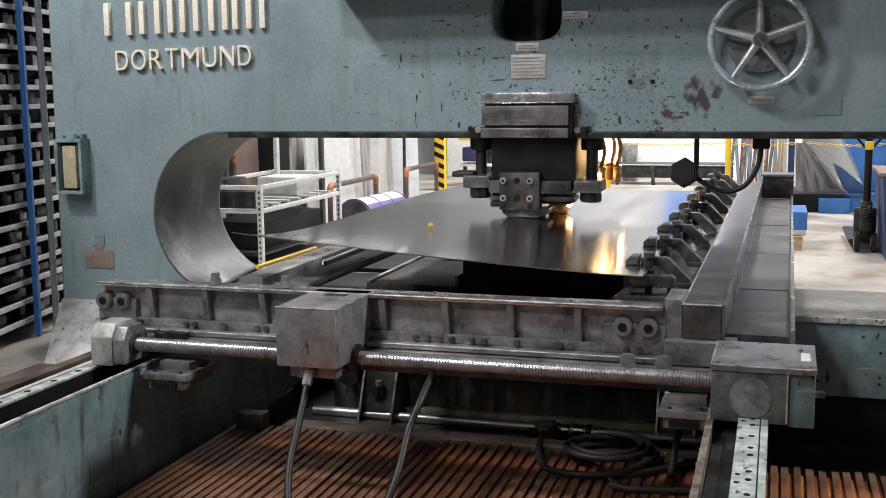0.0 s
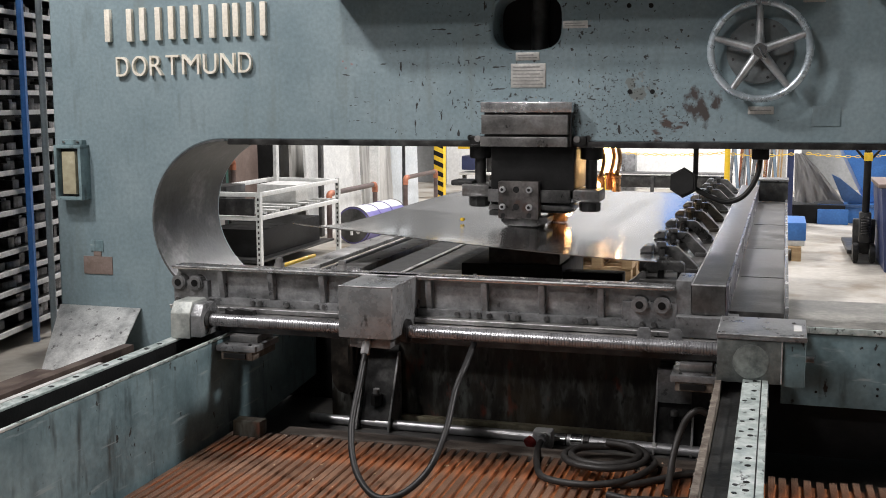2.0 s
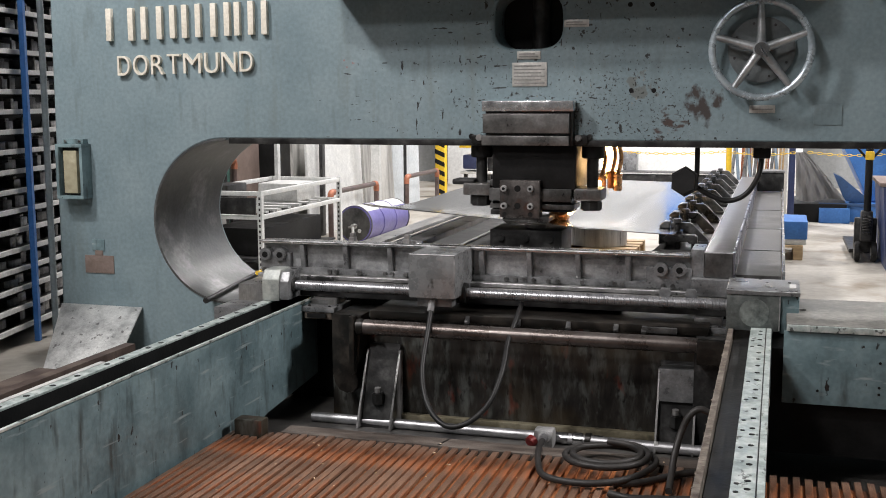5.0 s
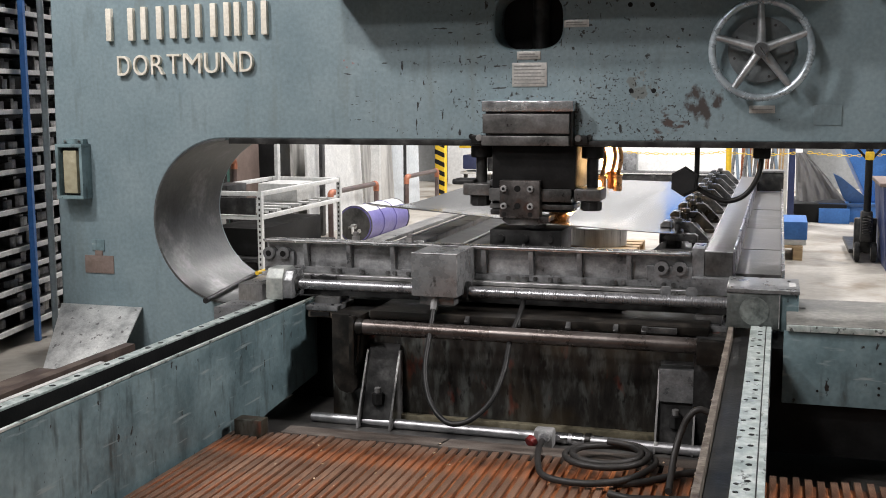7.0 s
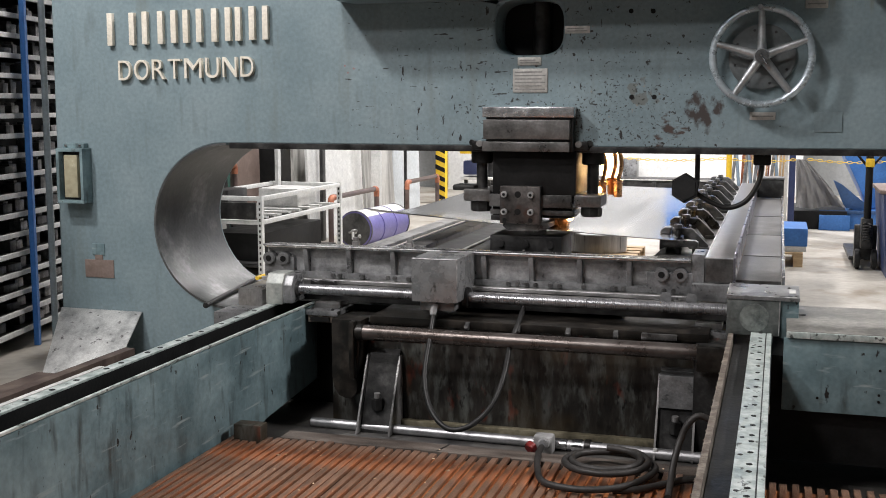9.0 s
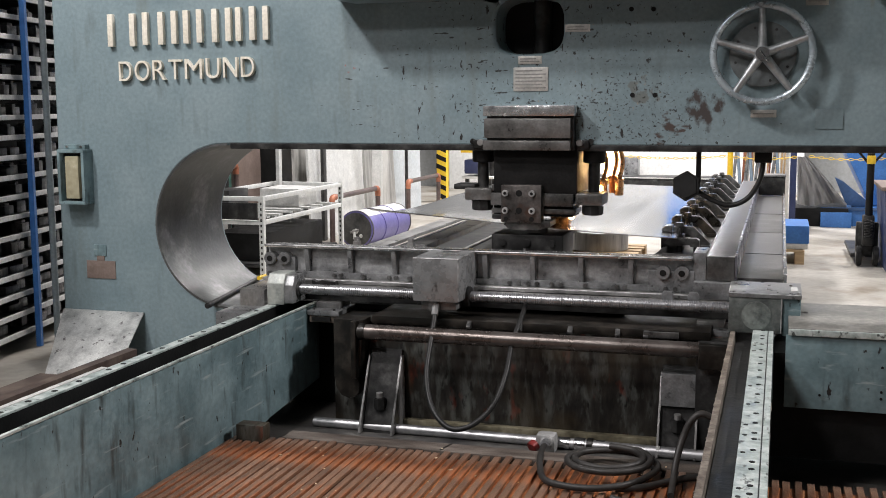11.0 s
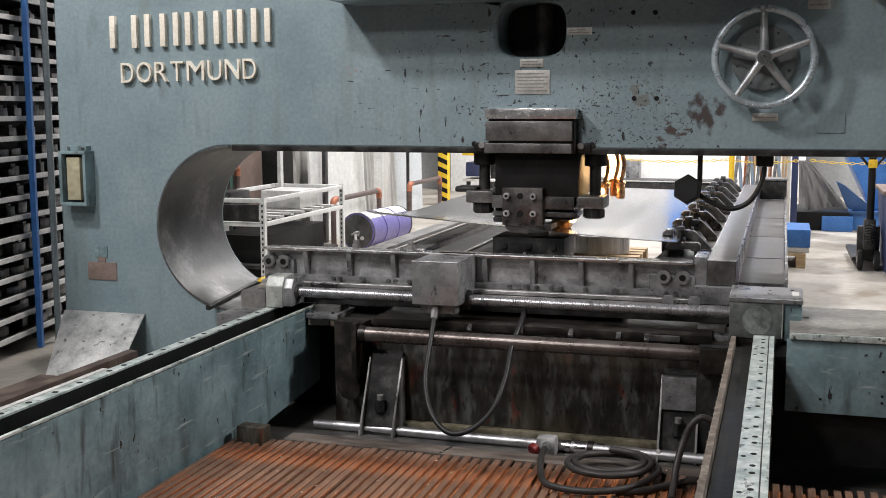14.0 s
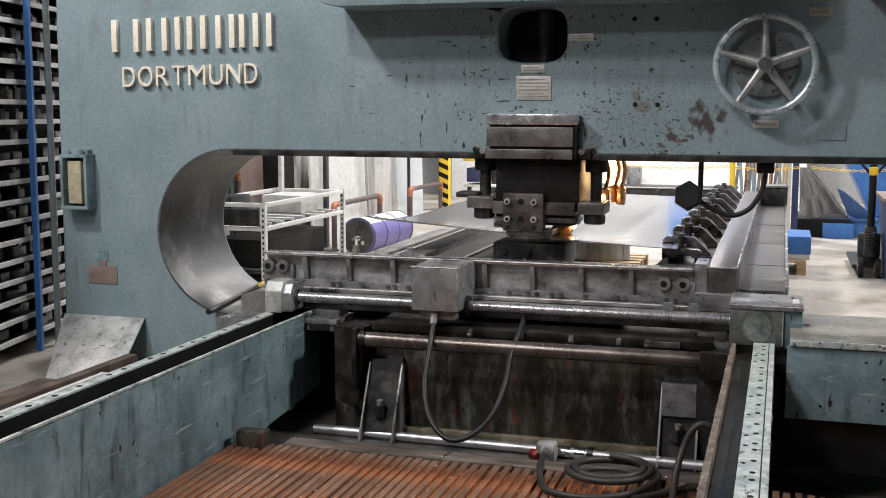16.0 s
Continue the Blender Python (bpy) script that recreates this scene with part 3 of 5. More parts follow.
        part("hose", tube(smooth_line([(x, y, z + 0.05), (x + 0.02, y, z + 0.16), (x - 0.02, y + 0.02, z + 0.28)]), 0.012), BRASS, press)
    part("lamp_glow", rod((-0.955, 6.62, 1.17), (-0.955, 6.62, 1.33), 0.05, 16, bevel=0.015), HOT, press, "warm glow of the work lamp and its reflection")
    part("lamp_glow", rod((-0.99, 6.42, 1.09), (-0.99, 6.42, 1.13), 0.022, 14, bevel=0.006), HOT, press, "warm glow of the work lamp and its reflection")
    # no lamp here: a glowing rod paints the lamp's reflection on the tool
    part("lamp_glow", rod((-1.145, 6.33, 0.945), (-1.125, 6.33, 0.975), 0.02, 14, bevel=0.005), HOT, press, "warm glow of the work lamp and its reflection")
    part("bracket", box(-1.105, -1.08, 6.38, 6.46, 1.18, 1.28, 0.012), BRASS, press)
    part("bracket", box(-1.26, -1.15, 6.34, 6.44, 0.90, 0.99, 0.015), BRASS, press)
    part("bracket", prism([(-1.2, 0.93), (-1.12, 0.96), (-1.10, 1.02), (-1.16, 1.0)], "y", 6.28, 6.33, 0.006), BRASS, press)
    # die and its stand
    part("die_stand", box(-1.70, -1.12, FACE - 0.03, FACE + 0.7, 0.372, 0.685, 0.012), BLACK, press)
    part("die_ledge", box(-1.118, -0.785, FACE - 0.03, FACE + 0.1, 0.372, 0.655, 0.012), BLACK, press)
    die = part("die_holder", box(-1.545, -1.135, FACE - 0.01, FACE + 0.3, 0.686, 0.872, 0.008), DARK, press)
    for x in (-1.48, -1.34, -1.20):
        bolt(x, FACE - 0.01, 0.825, 0.022, 0.012, die, DARK)


HEADST = material("dark_tool_steel", [(0.11, 0.108, 0.105), (0.19, 0.186, 0.18), (0.29, 0.285, 0.28)], (0.25, 0.42), 0.65, scale=6, fine=80)
overlay(HEADST, (0.10, 0.055, 0.04), 8, 0.62, 0.85)
HEADST2 = material("black_oxide_tool_steel", [(0.035, 0.035, 0.035), (0.08, 0.08, 0.078), (0.17, 0.168, 0.165)], (0.22, 0.4), 0.6, scale=7, fine=80)
SCREWHEAD = material("dull_bright_screw_head", [(0.30, 0.30, 0.30), (0.52, 0.52, 0.52)], (0.3, 0.45), 0.35, scale=20, fine=60)
TOOLPL = material("oily_rust_tinged_plate", [(0.045, 0.042, 0.04), (0.10, 0.092, 0.088), (0.18, 0.165, 0.158)], (0.25, 0.42), 0.6, scale=9, fine=80)
overlay(TOOLPL, (0.10, 0.05, 0.035), 12, 0.56, 0.74)
# glow of the work lamp, also of its painted reflection under the punch
HOT = glowing("glowing_lamp_and_reflection", (1.0, 0.62, 0.27), 16)
press_head()


def bed():
    """The low bed in front of the press: oily wall, brackets, tie shafts and side rails."""
    ob = thing("press_bed", (-1.35, 5.6, -0.12), "oil-blackened press bed with brackets and shafts", "machine bed")
    yb = 5.58
    part("bed_wall", box(-2.30, -0.2, yb, 5.9, -0.12, 0.44, 0.006), OILY, ob)
    hang = [(-2.25, 0.47), (-2.25, 0.16), (-2.24, 0.10), (-2.21, 0.055), (-2.17, 0.042), (-2.13, 0.05), (-2.108, 0.08), (-2.105, 0.12), (-2.12, 0.17), (-2.10, 0.22), (-2.08, 0.47)]
    part("bearing_bracket", prism(hang, "y", 5.45, yb - 0.004, 0.008), GRIME, ob, "grease-blackened hanging shaft bracket")
    part("bracket_rib", box(-2.135, -2.105, 5.40, 5.449, 0.16, 0.47, 0.008), GRIME, ob)
    # black block added to fill the dark gap behind the bed
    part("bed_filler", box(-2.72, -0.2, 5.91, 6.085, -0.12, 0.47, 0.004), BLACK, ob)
    part("bed_cheek", box(-0.36, -0.2, yb - 0.14, yb - 0.004, -0.12, 0.44, 0.01), DARK, ob)
    part("shaft", rod((-2.10, 5.44, 0.41), (-0.34, 5.44, 0.412), 0.039, 28), SHAFT, ob, "smooth brown-filmed steel shaft")
    part("shaft_bearing", rod((-2.10, 5.44, 0.41), (-2.06, 5.44, 0.41), 0.044, 28, bevel=0.004), GRIME, ob)
    part("shaft_bearing", box(-0.345, -0.21, 5.38, 5.43, 0.33, 0.45, 0.006), GRIME, ob)
    part("shaft_sleeve", rod((-2.06, 5.44, 0.41), (-1.74, 5.44, 0.41), 0.0405, 28, bevel=0.002), SHAFT, ob)
    # toothed table edge
    part("edge_bar", box(-2.06, -0.3, 5.53, 5.9, 0.4415, 0.482, 0.003), GRIME, ob)
    for x in (-1.52, -1.25, -0.99, -0.75, -0.61):
        part("edge_lug", prism([(5.50, 0.455), (5.529, 0.48), (5.529, 0.443), (5.50, 0.443)], "x", x - 0.012, x + 0.012, 0.002), CLAMP, ob)
    part("edge_key", box(-0.62, -0.45, 5.505, 5.529, 0.447, 0.476, 0.003), CLAMP, ob)
    part("foot_strip", box(-2.05, -0.3, 5.53, 5.578, -0.12, -0.075, 0.006), TALLOW, ob, "yellowed greasy strip along the wall foot")
    # two leaning brackets with anchor bolts
    for x in (-1.985, -0.44):
        br = part("bracket", prism([(5.56, 0.30), (5.575, 0.30), (5.575, -0.12), (5.40, -0.12), (5.40, -0.09)], "x", x - 0.085, x + 0.085), DARK, ob)
        for s in (-1, 1):
            part("gusset", prism([(5.53, 0.27), (5.56, 0.27), (5.57, -0.115), (5.35, -0.115), (5.35, -0.10)], "x", x + s * 0.09 - 0.005, x + s * 0.09 + 0.005), STEEL, br)
        part("anchor_nut", rod((x, 5.435, 0.0), (x, 5.43, 0.065), 0.032, 6, bevel=0.004), DARK, br)
        part("anchor_stud", rod((x, 5.43, 0.065), (x, 5.428, 0.09), 0.017, 12), STEEL, br)
    part("stop_block", box(-0.525, -0.355, 5.45, 5.578, 0.12, 0.285, 0.006), CAST, ob)
    # bright tie rod on the pit floor
    part("tie_rod", rod((-2.36, 5.43, -0.095), (-1.08, 5.41, -0.095), 0.026, 20), TIE, ob)
    part("tie_rod", rod((-1.02, 5.40, -0.092), (-0.15, 5.37, -0.092), 0.027, 20), TIE, ob)
    for x, w, r in ((-1.03, 0.07, 0.031), (-0.94, 0.055, 0.034), (-0.875, 0.03, 0.037), (-0.835, 0.05, 0.029)):
        part("collar", rod((x, 5.40, -0.092), (x + w, 5.398, -0.092), r, 20, bevel=0.003), BRIGHT if r < 0.036 else GRIME, ob)
    part("rod_clip", box(-0.535, -0.515, 5.36, 5.372, -0.10, -0.06, 0.003), PALE, ob)


TIE = material("dulled_bright_rod", [(0.34, 0.34, 0.35), (0.52, 0.52, 0.53)], (0.3, 0.5), 0.85, scale=7, fine=60, bump=0.0)
GRIME = material("greasy_black_steel", [(0.006, 0.006, 0.005), (0.014, 0.012, 0.010), (0.038, 0.032, 0.026)], (0.28, 0.5), 0.25, scale=9, fine=45)
TALLOW = material("yellowed_grease", [(0.05, 0.045, 0.03), (0.13, 0.115, 0.075), (0.22, 0.20, 0.14)], (0.35, 0.6), scale=10, fine=50)
CLAMP = material("dark_forged_steel", [(0.055, 0.055, 0.055), (0.12, 0.12, 0.119), (0.24, 0.238, 0.235)], (0.24, 0.42), 0.6, scale=8, fine=60)
bed()


def side_rails():
    left = thing("left_rail_bed", (-2.6, 3.0, 0.0), "teal rail bed with a pale drilled guide strip", "machine rail")
    part("side_wall", prism([(-1.0, -0.10), (4.72, -0.10), (5.16, -0.01), (5.82, 0.045), (5.82, 0.48), (-1.0, 0.48)], "x", -2.53, -2.49, 0.006), TEAL_SIDE, left)
    part("edge_strip", box(-2.506, -2.49, -1.0, 5.80, 0.484, 0.494, 0.002), RAILTOP, left)
    # black body and web put the groove's shade into their colour
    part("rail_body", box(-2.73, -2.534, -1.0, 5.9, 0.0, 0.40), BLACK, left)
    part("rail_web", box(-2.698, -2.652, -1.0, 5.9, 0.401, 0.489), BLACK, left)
    strip = part("guide_strip", box(-2.70, -2.648, -1.0, 5.9, 0.49, 0.50, 0.002), RAILTOP, left)
    part("foot_block", box(-2.43, -2.29, 4.66, 4.74, -0.12, 0.10, 0.006), OILY, left)
    y = 2.2
    while y < 5.6:
        part("screw_hole", rod((-2.674, y, 0.4985), (-2.674, y, 0.5012), 0.013, 12), BLACK, strip)
        y += random.choice((0.11, 0.16, 0.21))
    right = thing("right_rail_bed", (-0.1, 3.0, -0.12), "dark rail bed with pale drilled guide strip", "machine rail")
    part("rail_body", box(-0.174, -0.004, -1.0, 5.9, -0.12, 0.47), DARK, right)
    part("rail_web", box(-0.096, -0.006, -1.0, 5.9, 0.471, 0.485), BLACK, right)
    part("side_wall", prism([(-1.0, 0.05), (5.66, 0.05), (5.66, 0.52), (-1.0, 0.52)], "x", -0.2, -0.178), RUST, right)
    strip = part("guide_strip", box(-0.098, -0.004, -1.0, 5.9, 0.486, 0.53, 0.003), RAILTOP, right)
    part("strip_joint", box(-0.03, -0.026, -1.0, 5.9, 0.5285, 0.531), DARK, strip)
    y = 2.2
    while y < 5.6:
        part("screw_hole", rod((-0.052, y, 0.5285), (-0.052, y, 0.5312), 0.0095, 12), BLACK, strip)
        if random.random() < 0.4:
            part("screw_hole", rod((-0.082, y - 0.03, 0.5285), (-0.082, y - 0.03, 0.5312), 0.008, 12), DARK, strip)
        y += random.choice((0.07, 0.12, 0.12, 0.15))
    # hard bead of dried grease lumps on the near edge
    bm = bmesh.new()
    for k in range(34):
        y = 2.3 + k * 0.097 + random.uniform(-0.05, 0.05)
        bmesh.ops.create_icosphere(bm, subdivisions=1, radius=random.uniform(0.002, 0.005), matrix=Matrix.Translation((-0.2, y, 0.518)))
    tagged(part("grease_lump", bm, RUST, right), kind="stuff")
    table = thing("side_table", (0.6, 5.5, 0.0), "teal side table with a worn steel top", "machine table")
    part("tabletop", box(0.06, 1.28, 5.12, 5.8, 0.575, 0.605, 0.005), CONCRETE, table)
    part("front_edge", box(0.06, 1.28, 5.105, 5.116, 0.575, 0.603, 0.002), RAILTOP, table)
    part("front_panel", box(0.05, 1.28, 5.12, 5.16, 0.245, 0.57, 0.004), TEAL_SIDE, table)
    # black block standing in for the shade under the table
    part("under_table_shade", box(0.0, 1.28, 5.17, 5.8, 0.0, 0.48), BLACK, table)
    for x, z in ((0.2, 0.31), (0.455, 0.34), (0.455, 0.31), (0.455, 0.45)):
        part("screw", rod((x, 5.121, z), (x, 5.117, z), 0.006, 10), BLACK, table)


CONCRETE = material("worn_grey_table_top", [(0.10, 0.10, 0.09), (0.19, 0.185, 0.17), (0.28, 0.275, 0.25)], (0.4, 0.6), 0.2, scale=5, fine=40)
side_rails()


def grate():
    """Wooden slats over the pit, lying fore and aft, each a plank of its own."""
    deck = thing("slatted_deck", (-1.3, 3.4, -0.12), "oil-soaked red-brown wooden slat deck over the pit", "slatted deck")
    for y in (1.8, 2.8, 3.8, 4.5):
        part("joist", box(-2.48, 1.2, y, y + 0.06, -0.12, -0.035), DARK, deck, smooth=False)
    part("under_board", box(-2.46, 1.2, -0.6, 4.70, -0.034, 0.010), GROOVE, deck, "worn orange wood under the slats")
    protos = []
    for k in range(6):
        w, end, h = random.uniform(0.026, 0.031), random.uniform(4.735, 4.76), random.uniform(0.0, 0.003)
        bm = box(-w / 2, w / 2, -1.0, end, 0.011, 0.024 + h, 0.003)
        me = bpy.data.meshes.new("slat")
        bmesh.ops.translate(bm, verts=bm.verts, vec=Vector((0, -3.4, 0.12)))
        bm.to_mesh(me)
        bm.free()
        me.materials.append(WOOD)
        protos.append(me)
    x = -2.45
    while x < 1.15:
        if not (-0.24 < x < 0.02):
            ob = part("slat", None, None, deck, data=random.choice(protos))
            ob.location = (x + 1.3, random.uniform(-0.008, 0.008), random.uniform(-0.002, 0.002))
            ob.rotation_euler = (0, random.uniform(-0.02, 0.02), random.uniform(-0.0015, 0.0015))
        x += random.uniform(0.040, 0.046) if x < -1.5 else random.uniform(0.045, 0.05)
    # grey end board that the slats run into, and loose chips on the deck
    part("end_board", box(-2.24, -0.21, 4.765, 4.885, -0.03, 0.022, 0.004), BOARD, deck, "oil-grey board along the slat ends")
    part("board_seam", prism([(-1.46, 4.77), (-1.45, 4.77), (-1.425, 4.88), (-1.435, 4.88)], "z", 0.0222, 0.0232), GRIME, deck)
    part("board_leg", box(-1.4, -1.3, 4.78, 4.87, -0.12, -0.031), DARK, deck)
    for k in range(46):
        x, y = random.uniform(-2.2, -0.3), random.uniform(3.9, 4.86)
        bm = bmesh.new()
        bmesh.ops.create_icosphere(bm, subdivisions=1, radius=random.uniform(0.003, 0.006), matrix=pose(x, y, 0.027, 0, 0, random.uniform(0, 180)) @ Matrix.Diagonal((random.uniform(1, 2.6), 1, 0.35, 1)))
        part("wood_chip", bm, CHIP, deck)


GROOVE = material("rubbed_orange_wood", [(0.17, 0.05, 0.02), (0.42, 0.145, 0.05), (0.60, 0.26, 0.11)], (0.3, 0.5), scale=3, fine=60, stretch=(9, 1.2, 6), bump=0.04)
overlay(GROOVE, (0.05, 0.025, 0.016), 2.2, 0.50, 0.66, stretch=(2.5, 1.0, 1))
BOARD = material("oil_grey_board", [(0.045, 0.036, 0.03), (0.10, 0.082, 0.07), (0.17, 0.145, 0.125)], (0.35, 0.55), scale=4, fine=60, stretch=(1.0, 4, 4), bump=0.03)
overlay(BOARD, (0.02, 0.018, 0.016), 3, 0.54, 0.72)
CHIP = material("pale_wood_chip", [(0.45, 0.28, 0.14), (0.62, 0.50, 0.36)], (0.5, 0.7), scale=20, fine=60, per_object=0.5)
grate()


# ---- the carriage that runs on the rails ----
HOME = Vector((-1.4, 5.6, 0.5))
carriage = thing("feed_carriage", HOME, "grey steel feed carriage with ball screw and clamps", "machine carriage")


def threaded(x0, x1, y, z, r, pitch, seg=20):
    bm = bmesh.new()
    rings = []
    x = x0
    k = 0
    while x <= x1:
        for dx, rr in ((0, r), (pitch * 0.42, r), (pitch * 0.55, r * 0.90), (pitch * 0.87, r * 0.90)):
            rings.append([bm.verts.new((x + dx, y + rr * math.cos(2 * math.pi * s / seg), z + rr * math.sin(2 * math.pi * s / seg))) for s in range(seg)])
        x += pitch
    for a, b in zip(rings, rings[1:]):
        for s in range(seg):
            bm.faces.new((a[s], a[(s + 1) % seg], b[(s + 1) % seg], b[s]))
    bm.faces.new(rings[0][::-1])
    bm.faces.new(rings[-1])
    return bm


def build_carriage():
    c = carriage
    # ball screw between its end blocks
    part("ball_screw", threaded(-2.56, -0.2, 5.68, 0.583, 0.0285, 0.0115), SCREW, c, "bright threaded steel ball screw")
    blk = part("end_block", prism([(5.60, 0.502), (5.60, 0.62), (5.635, 0.672), (5.76, 0.672), (5.80, 0.63), (5.80, 0.502)], "x", -2.70, -2.60, 0.006), PALEST, c)
    part("bearing_flange", prism([(5.605, 0.51), (5.605, 0.61), (5.64, 0.662), (5.74, 0.662), (5.78, 0.62), (5.78, 0.51)], "x", -2.60, -2.545, 0.006), CAST, blk)
    part("strap", tube(smooth_line([(-2.702, 5.72, 0.66), (-2.708, 5.70, 0.60), (-2.704, 5.70, 0.54), (-2.71, 5.69, 0.505)], 5), 0.006, 8), YELLOW, blk, "slim yellow strap")
    part("bearing_seal", rod((-2.546, 5.68, 0.583), (-2.53, 5.68, 0.583), 0.042, 24, bevel=0.003), DARK, blk)
    gear = part("gearbox", box(-0.212, 0.028, 5.42, 5.78, 0.515, 0.684, 0.006), GREYGREEN, c)
    part("gearbox_cover", box(-0.215, 0.118, 5.415, 5.785, 0.685, 0.706, 0.004), CAST, gear)
    part("gearbox_side", box(0.031, 0.115, 5.435, 5.77, 0.505, 0.684, 0.006), TEAL_SIDE, gear)
    part("round_cover", rod((-0.085, 5.422, 0.60), (-0.085, 5.416, 0.60), 0.068, 40, bevel=0.002), GREYGREEN2, gear)
    for x, y in ((-0.19, 5.44), (0.1, 5.44), (-0.19, 5.7), (0.07, 5.68)):
        bolt(x, y, 0.706, 0.008, 0.006, gear, STEEL, "z")
    # thin bright rods draw highlights along the worn cover edges
    for a, b in (((-0.213, 5.416, 0.704), (0.116, 5.416, 0.704)), ((-0.213, 5.416, 0.704), (-0.213, 5.78, 0.704)), ((0.029, 5.421, 0.52), (0.029, 5.421, 0.684))):
        part("worn_edge_glint", rod(a, b, 0.003, 8), BARE, gear)
    part("name_tag", box(0.07, 0.1, 5.52, 5.64, 0.7065, 0.7085), PALE, gear)
    part("side_screw", rod((0.115, 5.52, 0.60), (0.148, 5.52, 0.60), 0.012, 10), STEEL, gear)
    # sliding shoes on the rails
    for x0, x1 in ((-2.50, -2.30), (-0.41, -0.215)):
        shoe = part("slide_shoe", box(x0, x1, 5.66, 5.92, 0.44, 0.468, 0.004), CAST, c)
        part("shoe_key", box(x0 + 0.03, x1 - 0.03, 5.74, 5.92, 0.468, 0.50, 0.004), STEEL, shoe)
        part("shoe_pocket", box(x0 + 0.04, x1 - 0.05, 5.655, 5.67, 0.41, 0.432), BLACK, shoe)
        part("shoe_skirt", box(x0 + 0.02, x1 - 0.02, 5.67, 5.92, 0.40, 0.44, 0.004), RUST, shoe)
        for x in (x0 + 0.04, x1 - 0.04):
            bolt(x, 5.69, 0.468, 0.008, 0.006, shoe, DARK, "z")
    part("saddle", box(-2.62, -0.15, 5.79, 5.97, 0.505, 0.56, 0.004), DARK, c)
    part("saddle_bar", box(-2.42, -0.16, 5.77, 5.85, 0.565, 0.595, 0.003), STEEL, c)
    part("rack_piece", prism([(-2.50, 0.56), (-2.50, 0.622), (-2.47, 0.61), (-2.44, 0.622), (-2.36, 0.615), (-2.34, 0.56)], "y", 5.76, 5.80), DARK, c)
    part("tie_plate", box(-0.405, -0.15, 5.80, 6.0, 0.60, 0.688, 0.004), CAST, c)
    # ribbed cross beam
    beam = part("cross_beam", box(-2.82, -0.41, 5.885, 5.96, 0.62, 0.79, 0.004), BEAMFACE, c, "ribbed grey cast cross beam")
    part("beam_flange", box(-2.82, -0.415, 5.83, 5.94, 0.791, 0.806, 0.004), EDGE, beam)
    # bright rods as painted highlights on the rubbed flange edges
    part("worn_edge_glint", rod((-2.82, 5.831, 0.804), (-0.416, 5.831, 0.804), 0.0045, 8), BARE, beam)
    part("worn_edge_glint", rod((-2.82, 5.802, 0.618), (-0.416, 5.802, 0.618), 0.0035, 8), BARE, beam)
    part("flange_step", box(-2.82, -0.415, 5.942, 5.968, 0.78, 0.798, 0.003), CAST, beam)
    part("beam_flange", box(-2.82, -0.41, 5.80, 5.96, 0.60, 0.62, 0.003), STEEL, beam)
    part("bolting_strip", box(-2.82, -0.41, 5.855, 5.89, 0.62, 0.655, 0.003), CAST, beam)
    x = -2.565
    while x < -0.7:
        part("rib", prism([(5.835, 0.79), (5.89, 0.79), (5.89, 0.65), (5.86, 0.65)], "x", x - 0.014, x + 0.014, 0.004), CAST, beam)
        x += 0.262
    for xs in ((-2.79, -2.70), (-0.562, -0.467)):
        for x in xs:
            boss = part("eye_boss", rod((x, 5.89, 0.724), (x, 5.832, 0.724), 0.037, 24, bevel=0.005), CAST, beam)
            part("eye_hole", rod((x, 5.8335, 0.724), (x, 5.829, 0.724), 0.017, 16), BLACK, boss)
    part("end_cheek", box(-2.825, -2.64, 5.852, 5.9, 0.62, 0.735, 0.006), CAST, beam)
    part("end_cheek", box(-0.64, -0.405, 5.852, 5.9, 0.62, 0.735, 0.006), CAST, beam)
    for x in (-2.80, -2.74, -2.62, -2.40, -2.36, -2.22, -2.07, -2.03, -1.95, -1.38, -1.33, -1.28, -1.23, -1.15, -1.10, -0.97, -0.80, -0.76, -0.55, -0.5):
        bolt(x, 5.855, 0.638, 0.0125, 0.014, beam, CLAMP, name="beam_bolt")
    for x in (-0.53, -0.40):
        part("lug", prism([(x - 0.028, 0.565), (x + 0.028, 0.565), (x + 0.028, 0.63), (x + 0.018, 0.645), (x - 0.018, 0.645), (x - 0.028, 0.63)], "y", 5.745, 5.76, 0.002), CAST, c)
        bolt(x, 5.745, 0.58, 0.007, 0.005, c, STEEL)
    for x in (-2.27, -1.95):
        st = part("stop_stud", box(x - 0.018, x + 0.018, 5.86, 5.90, 0.81, 0.835, 0.003), STEEL, c)
        part("stop_head", box(x - 0.014, x + 0.014, 5.865, 5.895, 0.835, 0.858, 0.003), STEEL, st)
    part("grease_nipple", rod((-1.3, 5.86, 0.81), (-1.3, 5.86, 0.825), 0.008, 8), BRIGHT, c)
    # nut box with its cable
    box_ = part("nut_box", box(-1.817, -1.568, 5.50, 5.90, 0.578, 0.806, 0.006), NUTBOX, c, "bare welded steel nut housing")
    # bright rods paint the glint of the box's worn edges
    for a, b in (((-1.815, 5.503, 0.804), (-1.57, 5.503, 0.804)), ((-1.571, 5.503, 0.582), (-1.571, 5.503, 0.804)), ((-1.571, 5.503, 0.804), (-1.571, 5.895, 0.804))):
        part("worn_edge_glint", rod(a, b, 0.0042, 8), BARE, box_)
    part("lid_slot", box(-1.73, -1.64, 5.76, 5.80, 0.8055, 0.8072), DARK, box_)
    part("nut_flange", box(-1.79, -1.60, 5.56, 5.74, 0.525, 0.577, 0.004), CAST, box_)
    part("nut_ring", rod((-1.585, 5.68, 0.583), (-1.552, 5.68, 0.583), 0.055, 24, bevel=0.004), DARK, box_)
